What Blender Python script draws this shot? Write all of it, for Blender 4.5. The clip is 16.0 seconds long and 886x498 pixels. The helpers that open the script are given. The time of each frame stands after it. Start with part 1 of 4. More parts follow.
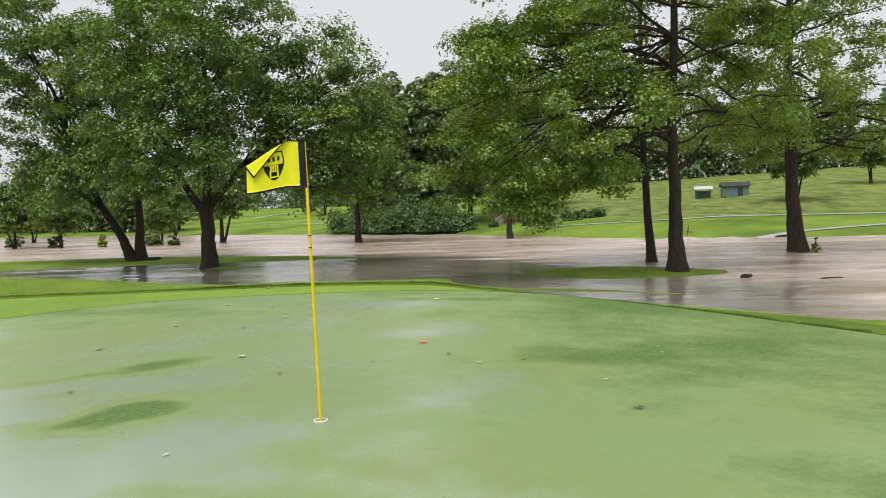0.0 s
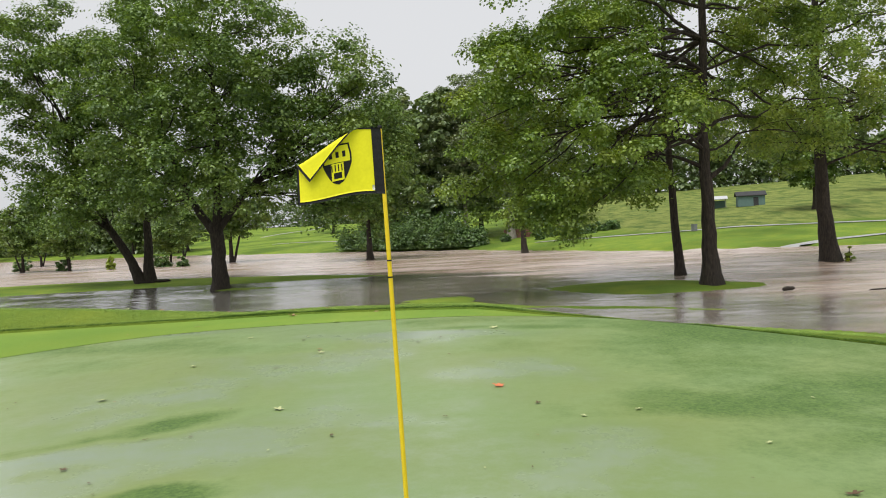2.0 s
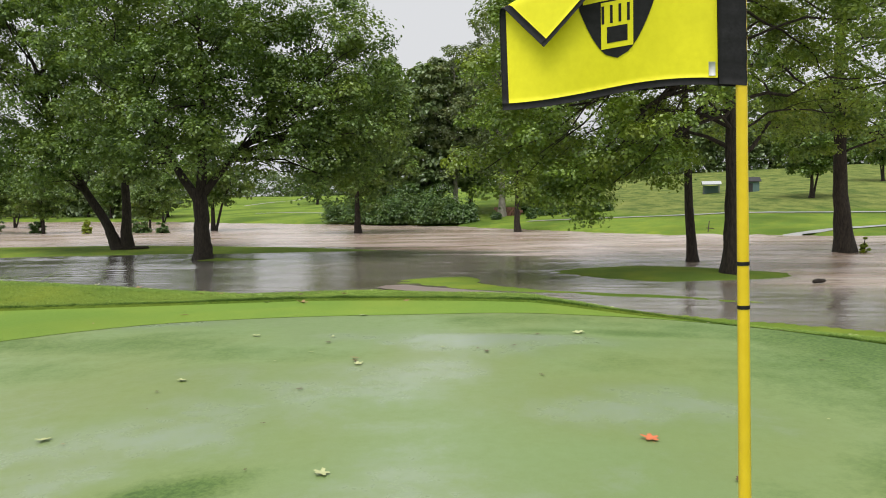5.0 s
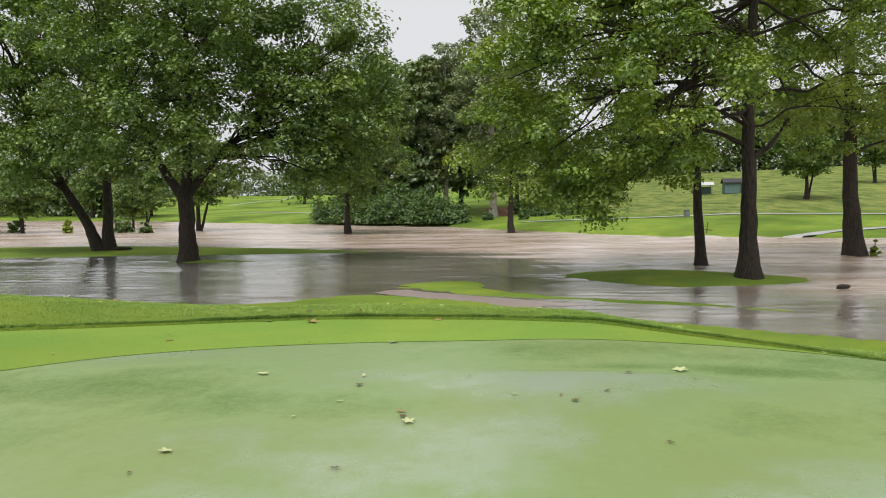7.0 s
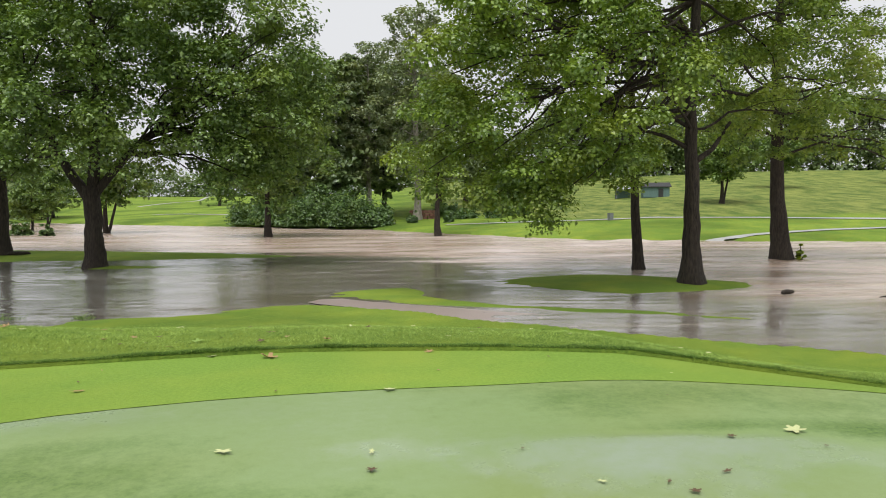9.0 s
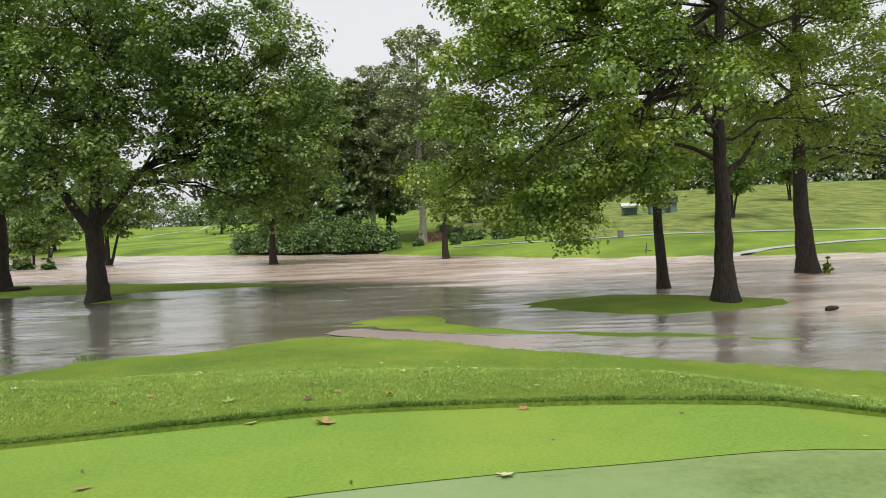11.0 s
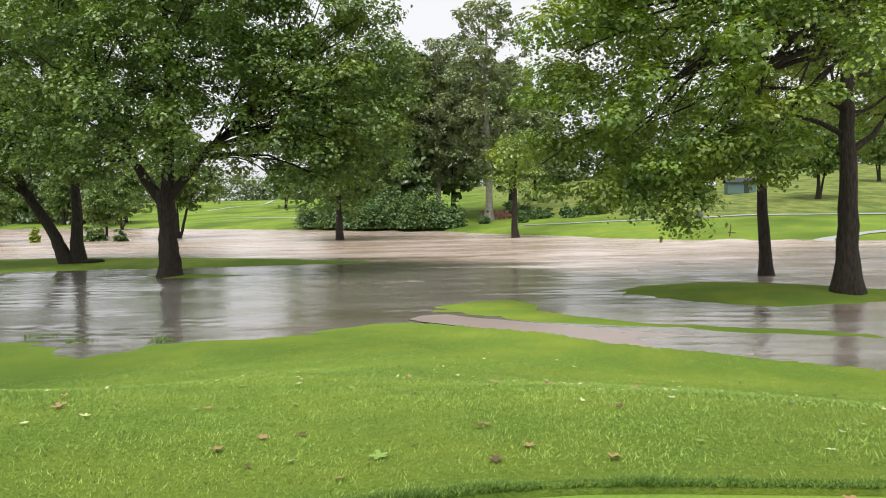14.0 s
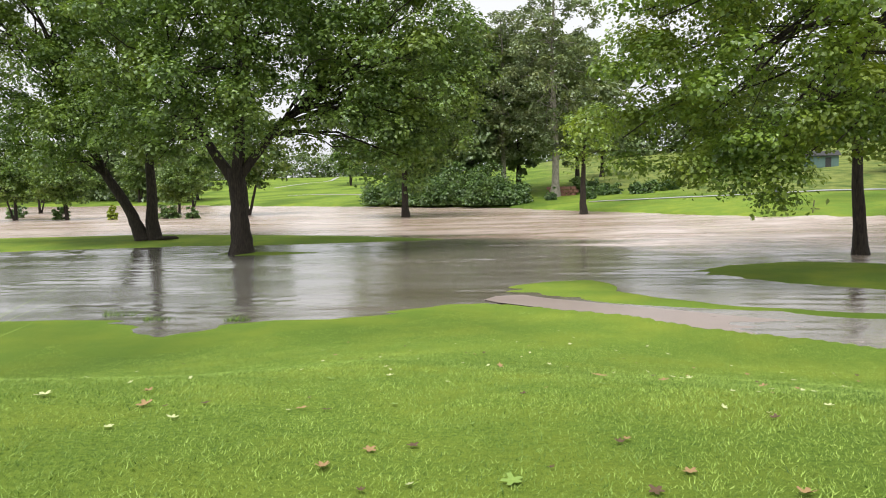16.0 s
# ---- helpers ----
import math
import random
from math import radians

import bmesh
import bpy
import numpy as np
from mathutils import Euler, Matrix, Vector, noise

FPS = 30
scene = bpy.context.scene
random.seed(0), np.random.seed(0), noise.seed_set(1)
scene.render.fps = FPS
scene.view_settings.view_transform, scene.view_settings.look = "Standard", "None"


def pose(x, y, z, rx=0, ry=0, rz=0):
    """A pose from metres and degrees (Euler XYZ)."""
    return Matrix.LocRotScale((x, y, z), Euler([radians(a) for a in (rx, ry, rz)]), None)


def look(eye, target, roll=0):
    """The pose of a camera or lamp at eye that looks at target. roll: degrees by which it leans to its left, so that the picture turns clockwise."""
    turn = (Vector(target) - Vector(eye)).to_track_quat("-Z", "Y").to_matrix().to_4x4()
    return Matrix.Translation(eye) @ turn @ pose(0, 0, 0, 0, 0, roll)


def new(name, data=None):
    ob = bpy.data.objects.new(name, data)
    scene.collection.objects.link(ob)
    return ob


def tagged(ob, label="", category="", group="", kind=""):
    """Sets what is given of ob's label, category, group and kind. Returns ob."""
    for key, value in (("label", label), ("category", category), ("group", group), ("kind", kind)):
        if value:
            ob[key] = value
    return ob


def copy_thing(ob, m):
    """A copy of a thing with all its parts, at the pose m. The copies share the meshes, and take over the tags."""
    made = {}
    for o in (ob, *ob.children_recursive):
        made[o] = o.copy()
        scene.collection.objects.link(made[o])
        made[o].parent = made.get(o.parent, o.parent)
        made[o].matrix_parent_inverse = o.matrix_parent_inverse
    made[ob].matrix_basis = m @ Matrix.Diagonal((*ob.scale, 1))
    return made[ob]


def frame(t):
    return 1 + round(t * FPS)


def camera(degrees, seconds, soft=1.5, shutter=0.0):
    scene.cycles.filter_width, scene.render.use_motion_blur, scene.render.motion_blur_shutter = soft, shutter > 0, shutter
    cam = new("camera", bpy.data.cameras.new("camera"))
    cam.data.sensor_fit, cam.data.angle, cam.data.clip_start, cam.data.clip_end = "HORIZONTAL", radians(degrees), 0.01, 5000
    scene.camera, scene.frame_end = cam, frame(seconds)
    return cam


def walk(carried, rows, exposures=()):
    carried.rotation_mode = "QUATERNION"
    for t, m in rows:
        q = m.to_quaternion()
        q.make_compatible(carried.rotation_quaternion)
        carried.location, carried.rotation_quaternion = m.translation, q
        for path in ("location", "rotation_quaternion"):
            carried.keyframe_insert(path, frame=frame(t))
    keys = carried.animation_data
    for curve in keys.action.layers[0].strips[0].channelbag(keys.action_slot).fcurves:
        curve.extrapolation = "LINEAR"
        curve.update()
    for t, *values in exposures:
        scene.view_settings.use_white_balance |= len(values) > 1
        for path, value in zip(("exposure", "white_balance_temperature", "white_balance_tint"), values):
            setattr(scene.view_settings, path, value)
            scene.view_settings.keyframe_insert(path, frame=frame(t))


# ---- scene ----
cam = camera(61.8, 16.0, soft=1.0)
PATH = [
    (0, (0.084, 0.635, 1.544), (0.029, 2.632, 1.442), -1.8),
    (0.5, (-0.082, 1.055, 1.555), (-0.154, 3.052, 1.475), -2.2),
    (1, (-0.296, 1.429, 1.557), (-0.367, 3.426, 1.49), -2.6),
    (1.5, (-0.447, 1.865, 1.535), (-0.52, 3.862, 1.476), -2.9),
    (2, (-0.633, 2.216, 1.556), (-0.706, 4.214, 1.497), -2.9),
    (2.5, (-0.807, 2.618, 1.555), (-0.869, 4.616, 1.487), -2.8),
    (3, (-0.926, 3.062, 1.554), (-0.979, 5.06, 1.479), -2.3),
    (3.5, (-1.101, 3.481, 1.539), (-1.133, 5.479, 1.453), -1.8),
    (4, (-1.267, 3.874, 1.53), (-1.299, 5.872, 1.436), -1.3),
    (4.5, (-1.469, 4.275, 1.528), (-1.498, 6.272, 1.42), -0.9),
    (5, (-1.667, 4.669, 1.525), (-1.692, 6.665, 1.399), -0.8),
    (7.5, (-2.497, 6.893, 1.524), (-2.449, 8.889, 1.398), -0.4),
    (8, (-2.697, 7.344, 1.523), (-2.572, 9.337, 1.402), 0.1),
    (8.5, (-2.852, 7.783, 1.531), (-2.643, 9.768, 1.407), 0.4),
    (11, (-3.514, 9.685, 1.525), (-3.285, 11.671, 1.464), -1.9),
    (11.5, (-3.647, 10.025, 1.549), (-3.475, 12.017, 1.5), -2.3),
    (12, (-3.826, 10.38, 1.557), (-3.686, 12.374, 1.506), -2.3),
    (12.5, (-3.953, 10.743, 1.562), (-3.844, 12.739, 1.508), -2.1),
    (13, (-4.105, 11.093, 1.56), (-4.005, 13.089, 1.489), -1.6),
    (13.5, (-4.257, 11.425, 1.562), (-4.162, 13.42, 1.466), -1.3),
    (14, (-4.37, 11.716, 1.585), (-4.299, 13.711, 1.466), -1.1),
    (14.5, (-4.533, 11.989, 1.587), (-4.494, 13.983, 1.446), -1.3),
    (15, (-4.628, 12.226, 1.573), (-4.634, 14.22, 1.414), -1.3),
    (15.5, (-4.676, 12.407, 1.592), (-4.739, 14.399, 1.425), -1.4),
    (16, (-4.748, 12.407, 1.605), (-4.846, 14.397, 1.426), -1.4),
]
walk(cam, [(t, look(eye, target, roll)) for t, eye, target, roll in PATH], [(0, 0.0), (5, -0.05), (8, 0.04), (11, 0.12), (16, 0.37)])

# ---- world and light: an even overcast sky with a very wide, weak sun ----
world = bpy.data.worlds.new("overcast")
scene.world = world
world.use_nodes = True
wt = world.node_tree
for n in list(wt.nodes):
    wt.nodes.remove(n)
sky = wt.nodes.new("ShaderNodeTexSky")
sky.sky_type, sky.sun_disc = "NISHITA", False
sky.sun_elevation, sky.sun_rotation = radians(58), radians(200)
sky.air_density, sky.dust_density, sky.ozone_density = 1.0, 6.0, 1.0
grey = wt.nodes.new("ShaderNodeHueSaturation")
grey.inputs["Saturation"].default_value = 0.12
cloud = wt.nodes.new("ShaderNodeMix")
cloud.data_type = "RGBA"
cloud.inputs["Factor"].default_value = 0.72
cloud.inputs["B"].default_value = (7.1, 7.2, 7.4, 1)
back = wt.nodes.new("ShaderNodeBackground")
back.inputs["Strength"].default_value = 0.126
wout = wt.nodes.new("ShaderNodeOutputWorld")
wt.links.new(sky.outputs[0], grey.inputs["Color"])
wt.links.new(grey.outputs[0], cloud.inputs["A"])
wt.links.new(cloud.outputs["Result"], back.inputs["Color"])
wt.links.new(back.outputs[0], wout.inputs["Surface"])
sun = new("sun", bpy.data.lights.new("sun", "SUN"))
sun.data.energy, sun.data.angle, sun.data.color = 2.25, radians(32), (1.0, 0.98, 0.94)
sun.matrix_world = look((0, 0, 60), (8, 22, 0))

# ---- materials ----
WATER = -1.75


class Nodes:
    """A small builder of node materials."""

    def __init__(self, name):
        self.m = bpy.data.materials.new(name)
        self.m.use_nodes = True
        self.t = self.m.node_tree
        self.p = self.t.nodes["Principled BSDF"]
        self.out = self.t.nodes["Material Output"]

    def add(self, kind, **kw):
        n = self.t.nodes.new(kind)
        for k, v in kw.items():
            n.inputs[k.replace("_", " ")].default_value = v
        return n

    def link(self, a, b):
        self.t.links.new(a, b)

    def place(self, kind="world", stretch=(1, 1, 1)):
        if kind == "world":
            src = self.add("ShaderNodeNewGeometry").outputs["Position"]
        else:
            src = self.add("ShaderNodeTexCoord").outputs["Object"]
        mp = self.add("ShaderNodeMapping", Scale=stretch)
        self.link(src, mp.inputs["Vector"])
        return mp.outputs[0]

    def noise(self, vec, scale, detail=4.0, rough=0.55):
        n = self.add("ShaderNodeTexNoise", Scale=scale, Detail=detail, Roughness=rough)
        self.link(vec, n.inputs["Vector"])
        return n.outputs["Fac"]

    def ramp(self, fac, stops):
        r = self.add("ShaderNodeValToRGB")
        e = r.color_ramp.elements
        while len(e) < len(stops):
            e.new(0.5)
        for el, (pos, col) in zip(e, stops):
            el.position = pos
            el.color = (col, col, col, 1) if not hasattr(col, "__len__") else (*col, 1)
        self.link(fac, r.inputs[0])
        return r.outputs[0]

    def mix(self, fac, a, b, blend="MIX"):
        n = self.add("ShaderNodeMix")
        n.data_type, n.blend_type = "RGBA", blend
        for v, key in ((fac, "Factor"), (a, "A"), (b, "B")):
            if hasattr(v, "links"):
                self.link(v, n.inputs[key])
            elif key == "Factor":
                n.inputs[key].default_value = v
            else:
                n.inputs[key].default_value = (*v, 1)
        return n.outputs["Result"]

    def bump(self, fac, strength, dist):
        b = self.add("ShaderNodeBump", Strength=strength, Distance=dist)
        self.link(fac, b.inputs["Height"])
        self.link(b.outputs[0], self.p.inputs["Normal"])
        return b


def rough_stuff(name, lo, hi, scale, roughness=0.8, bump=0.3, dist=0.01, kind="world", stretch=(1, 1, 1), big=None, spec=0.3, metal=0.0):
    """A surface with two scales of variation."""
    k = Nodes(name)
    v = k.place(kind, stretch)
    fine = k.noise(v, scale, 6.0, 0.65)
    wide = k.noise(v, big or scale / 9, 3.0)
    col = k.mix(k.ramp(fine, ((0.3, 0.0), (0.7, 1.0))), lo, hi)
    mid = [(a + b) / 2 * 0.8 for a, b in zip(lo, hi)]
    col = k.mix(k.ramp(wide, ((0.4, 0.0), (0.75, 0.55))), col, mid)
    k.link(col, k.p.inputs["Base Color"])
    k.p.inputs["Roughness"].default_value = roughness
    k.p.inputs["Specular IOR Level"].default_value = spec
    k.p.inputs["Metallic"].default_value = metal
    k.bump(fine, bump, dist)
    return k.m


def lawn(name, lo, hi, blade, roughness, spec, bump, dist):
    k = Nodes(name)
    v = k.place()
    fine = k.noise(v, blade, 8.0, 0.7)
    patch = k.noise(v, 0.55, 4.0, 0.6)
    wide = k.noise(v, 0.09, 2.0)
    col = k.mix(k.ramp(fine, ((0.32, 0.0), (0.68, 1.0))), lo, hi)
    yellow = [hi[0] * 1.25, hi[1] * 1.02, hi[2] * 0.9]
    col = k.mix(k.ramp(patch, ((0.42, 0.0), (0.7, 0.6))), col, yellow)
    dark = [c * 0.72 for c in lo]
    col = k.mix(k.ramp(wide, ((0.42, 0.0), (0.66, 0.75))), col, dark)
    long_grass = k.add("ShaderNodeAttribute")
    long_grass.attribute_name = "meadow"
    straw = k.mix(k.ramp(k.noise(k.place("world", (1.0, 0.4, 1)), 0.55, 6.0, 0.7), ((0.36, 0.0), (0.64, 1.0))), (0.075, 0.125, 0.03), (0.25, 0.28, 0.075))
    col = k.mix(long_grass.outputs["Fac"], col, straw)
    k.link(col, k.p.inputs["Base Color"])
    k.p.inputs["Roughness"].default_value = roughness
    k.p.inputs["Specular IOR Level"].default_value = spec
    k.bump(fine, bump, dist)
    return k.m


ROUGH_GRASS = lawn("rough_grass", (0.09, 0.165, 0.026), (0.24, 0.345, 0.052), 26.0, 0.9, 0.08, 0.9, 0.05)
COLLAR_GRASS = lawn("collar_grass", (0.14, 0.25, 0.035), (0.26, 0.395, 0.068), 38.0, 0.8, 0.12, 0.7, 0.02)


def wet_green():
    """Close-mown turf under a thin film of rain water whose pale sky sheen is partly put into the colour, with drier
    dark patches that stand clear of it.
    """
    k = Nodes("putting_turf")
    v = k.place()
    at = k.add("ShaderNodeAttribute")
    at.attribute_name = "film"
    jit = k.add("ShaderNodeMath")
    jit.operation = "MULTIPLY_ADD"
    k.link(k.noise(v, 7.0, 6.0, 0.75), jit.inputs[0])
    jit.inputs[1].default_value = 0.45
    less = k.add("ShaderNodeMath")
    less.operation = "SUBTRACT"
    k.link(at.outputs["Fac"], less.inputs[0])
    less.inputs[1].default_value = 0.225
    k.link(less.outputs[0], jit.inputs[2])
    film = jit.outputs[0]
    fine = k.noise(v, 130.0, 4.0, 0.7)
    grain = k.noise(v, 28.0, 5.0, 0.7)
    wide = k.noise(v, 0.35, 3.0)
    dry = k.mix(k.ramp(grain, ((0.35, 0.0), (0.65, 1.0))), (0.055, 0.11, 0.025), (0.12, 0.20, 0.045))
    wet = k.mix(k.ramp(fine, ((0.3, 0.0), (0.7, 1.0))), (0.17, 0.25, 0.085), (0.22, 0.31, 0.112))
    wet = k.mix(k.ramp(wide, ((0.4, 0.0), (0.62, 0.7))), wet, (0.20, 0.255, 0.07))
    # Thickest film is whitened: sky sheen put into the turf colour.
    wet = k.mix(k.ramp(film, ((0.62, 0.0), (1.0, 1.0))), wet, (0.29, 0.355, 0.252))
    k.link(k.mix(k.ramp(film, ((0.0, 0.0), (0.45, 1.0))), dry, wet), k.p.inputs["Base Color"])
    k.p.inputs["Roughness"].default_value = 0.75
    k.p.inputs["Specular IOR Level"].default_value = 0.35
    k.link(k.ramp(film, ((0.15, 0.0), (0.6, 0.75), (1.0, 1.0))), k.p.inputs["Coat Weight"])
    k.link(k.ramp(film, ((0.3, 0.45), (1.0, 0.18))), k.p.inputs["Coat Roughness"])
    k.p.inputs["Coat IOR"].default_value = 1.6
    k.bump(fine, 0.25, 0.004)
    return k.m


TURF = wet_green()


def flood_water():
    """Muddy water: calm and dark over the flooded lawn, pale brown and choppy in the river; some sky reflection is put
    into the colour.
    """
    k = Nodes("flood_water")
    at = k.add("ShaderNodeAttribute")
    at.attribute_name = "mud_sheen"
    mud_sheen = at.outputs["Fac"]
    streak = k.noise(k.place("world", (0.10, 0.5, 1)), 1.0, 5.0, 0.62)
    brown = k.mix(k.ramp(streak, ((0.35, 0.0), (0.65, 1.0))), (0.34, 0.23, 0.155), (0.66, 0.545, 0.485))
    still = k.mix(streak, (0.085, 0.080, 0.062), (0.155, 0.151, 0.132))
    fo = k.add("ShaderNodeAttribute")
    fo.attribute_name = "foam"
    froth = k.mix(k.noise(k.place(), 5.0, 6.0, 0.7), (0.42, 0.30, 0.19), (0.75, 0.68, 0.58))
    k.link(k.mix(fo.outputs["Fac"], k.mix(mud_sheen, still, brown), froth), k.p.inputs["Base Color"])
    k.p.inputs["IOR"].default_value = 2.5
    k.p.inputs["Specular IOR Level"].default_value = 0.5
    k.link(k.ramp(mud_sheen, ((0.0, 0.095), (1.0, 0.20))), k.p.inputs["Roughness"])
    gust = k.noise(k.place("world", (0.16, 0.5, 1)), 1.0, 3.0, 0.6)
    small = k.noise(k.place("world", (0.8, 1.5, 1)), 3.4, 5.0, 0.6)
    chop = k.noise(k.place("world", (0.35, 0.9, 1)), 1.1, 6.0, 0.62)
    b1 = k.add("ShaderNodeBump", Distance=0.02)
    k.link(k.ramp(gust, ((0.42, 0.1), (0.62, 1.0))), b1.inputs["Strength"])
    k.link(small, b1.inputs["Height"])
    b2 = k.add("ShaderNodeBump", Distance=0.30)
    k.link(chop, b2.inputs["Height"])
    k.link(k.ramp(mud_sheen, ((0.0, 0.02), (1.0, 0.55))), b2.inputs["Strength"])
    k.link(b1.outputs[0], b2.inputs["Normal"])
    k.link(b2.outputs[0], k.p.inputs["Normal"])
    return k.m


FLOOD = flood_water()


def leaves(name, dark, mid, light, gold=0.0):
    """Leaves with a little light coming through; each leaf has its own green, with lit and shaded tufts put into the
    colour.
    """
    k = Nodes(name)
    g = k.add("ShaderNodeNewGeometry")
    wide = k.noise(g.outputs["Position"], 0.35, 2.0)
    base = k.ramp(g.outputs["Random Per Island"], ((0.0, dark), (0.5, mid), (1.0, light)))
    # Painted clump shading: noise brightens some tufts as lit, darkens others as shaded.
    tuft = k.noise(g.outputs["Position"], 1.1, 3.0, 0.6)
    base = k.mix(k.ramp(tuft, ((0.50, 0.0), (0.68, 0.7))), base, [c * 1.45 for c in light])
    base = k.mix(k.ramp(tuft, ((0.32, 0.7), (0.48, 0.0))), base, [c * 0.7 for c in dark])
    warm = [light[0] * 1.5, light[1] * 1.15, light[2] * 0.8]
    col = k.mix(k.ramp(wide, ((0.5, 0.0), (0.72, 0.35 + gold))), base, warm)
    d = k.add("ShaderNodeBsdfDiffuse")
    tr = k.add("ShaderNodeBsdfTranslucent")
    gl = k.add("ShaderNodeBsdfGlossy", Roughness=0.38)
    gl.inputs["Color"].default_value = (0.8, 0.85, 0.8, 1)
    k.link(col, d.inputs["Color"])
    k.link(k.mix(1.0, col, (1.25, 1.2, 0.5), "MULTIPLY"), tr.inputs["Color"])
    m1, m2 = k.add("ShaderNodeMixShader", Fac=0.30), k.add("ShaderNodeMixShader", Fac=0.06)
    k.link(d.outputs[0], m1.inputs[1])
    k.link(tr.outputs[0], m1.inputs[2])
    k.link(m1.outputs[0], m2.inputs[1])
    k.link(gl.outputs[0], m2.inputs[2])
    k.link(m2.outputs[0], k.out.inputs["Surface"])
    k.t.nodes.remove(k.p)
    return k.m


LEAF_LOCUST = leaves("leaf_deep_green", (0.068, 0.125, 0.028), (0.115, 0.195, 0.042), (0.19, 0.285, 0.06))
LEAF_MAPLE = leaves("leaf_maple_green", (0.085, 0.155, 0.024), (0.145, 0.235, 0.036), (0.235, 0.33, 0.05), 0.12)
# Rain-mist haze is put into the next two leaf colours as a paler green.
LEAF_SYCAMORE = leaves("leaf_haze_paled_green", (0.13, 0.175, 0.085), (0.18, 0.235, 0.115), (0.25, 0.31, 0.16))
LEAF_FAR = leaves("leaf_haze_tinted_green", (0.10, 0.16, 0.06), (0.14, 0.205, 0.08), (0.20, 0.27, 0.11))
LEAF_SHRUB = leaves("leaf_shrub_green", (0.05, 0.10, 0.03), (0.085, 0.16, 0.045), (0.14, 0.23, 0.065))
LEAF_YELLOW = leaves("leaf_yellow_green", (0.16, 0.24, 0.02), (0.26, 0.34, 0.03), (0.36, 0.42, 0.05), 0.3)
BARK = rough_stuff("wet_bark", (0.007, 0.006, 0.005), (0.07, 0.054, 0.04), 9.0, 0.75, 1.0, 0.12, "object", (1.6, 1.6, 0.3), 0.8)
BARK_PALE = rough_stuff("pale_bark", (0.16, 0.14, 0.11), (0.42, 0.39, 0.33), 3.0, 0.8, 0.4, 0.02, "object", (1, 1, 0.5), 0.7)
ASPHALT = rough_stuff("wet_path", (0.26, 0.20, 0.175), (0.36, 0.285, 0.26), 40.0, 0.33, 0.25, 0.004, "world", (1, 1, 1), 0.7, 0.5)
PALE_PATH = rough_stuff("pale_path", (0.30, 0.30, 0.29), (0.42, 0.42, 0.41), 6.0, 0.35, 0.1, 0.004, "world", (1, 1, 1), 0.6, 0.5)

# ---- plan ----
GREEN = [(-8.6, 9.6), (-7.1, 11.65), (-5.55, 12.98), (-4.3, 13.45), (-3.1, 13.62), (-2.0, 13.65), (-1.0, 13.68), (-0.1, 13.42), (0.85, 13.0), (1.85, 12.3),
         (2.75, 11.4), (4.0, 10.0), (5.2, 8.3), (6.3, 5.4), (6.2, 1.0), (3.0, -4.5), (-3.5, -6.5), (-9.0, -4.0), (-11.0, 0.8), (-10.6, 5.6)]
COLLAR = [(-11.6, 12.6), (-9.8, 13.9), (-7.8, 14.55), (-6.0, 14.9), (-5.3, 15.05), (-4.5, 15.2), (-3.65, 15.3), (-2.75, 15.22), (-1.6, 15.05), (-0.6, 14.75), (0.3, 14.35), (1.4, 13.75),
          (2.45, 12.95), (3.55, 11.8), (4.8, 10.3), (6.1, 8.5), (7.4, 5.7), (7.4, 0.8), (3.7, -5.6), (-3.6, -7.8), (-9.8, -5.2), (-12.8, 0.4), (-13.0, 7.6)]
SHORE = [(-900, 60), (-60, 36), (-30, 32.5), (-17.2, 31.2), (-14.2, 30.9), (-13.3, 30.2), (-12.7, 29.2), (-12.1, 28.8), (-11.6, 29.3), (-11.0, 30.3), (-9.8, 30.8), (-8.6, 30.6), (-7.5, 30.9), (-6.4, 32.2),
         (-5.6, 32.9), (-4.6, 32.7), (-3.9, 32.2), (-1.3, 30.25), (0.7, 28.2), (2.9, 26.5), (5.0, 25.0), (9.0, 22.0), (14.0, 18.0), (30, 8), (90, -20), (900, -300)]
BANK = [(-900, 330), (-150, 200), (-65, 160), (-40, 138), (-20, 122), (-9, 112), (-1, 104), (5, 93), (11.3, 82.5), (15, 76), (20, 71.5), (27, 68.4), (36, 66), (60, 60), (120, 44), (900, -120)]
ISLES = [
    ([(3.0, 39.1), (4.6, 40.4), (7.2, 41.3), (9.6, 40.4), (11.6, 38.6), (13.4, 36.2), (12.2, 35.4), (9.4, 34.3), (6.7, 33.9), (4.8, 35.6), (3.4, 37.6)], 0.17, 0.10),
    ([(-60, 56), (-40, 66), (-28, 66.5), (-20, 63.5), (-14, 61.2), (-9, 58), (-6.4, 56.1), (-9.6, 55.0), (-16, 54.6), (-22.9, 54.8), (-30, 54), (-42, 50), (-60, 50)], 0.16, 0.08),
    ([(-17.9, 49.6), (-16.9, 50.4), (-15, 50.0), (-12.4, 49.1), (-14.6, 48.3), (-16.8, 48.4)], 0.10, 0.14),
    ([(-4.1, 35.3), (-3.7, 36.3), (-2.4, 36.9), (-1.1, 37.2), (-0.6, 36.2), (-0.7, 34.6), (0.3, 33.1), (2.0, 31.6), (5.2, 30.1), (8.4, 27.8), (8.1, 27.3), (5.0, 29.3), (1.6, 30.95), (-1.1, 32.3), (-2.4, 33.5), (-3.4, 34.4)], 0.07, 0.045),
]


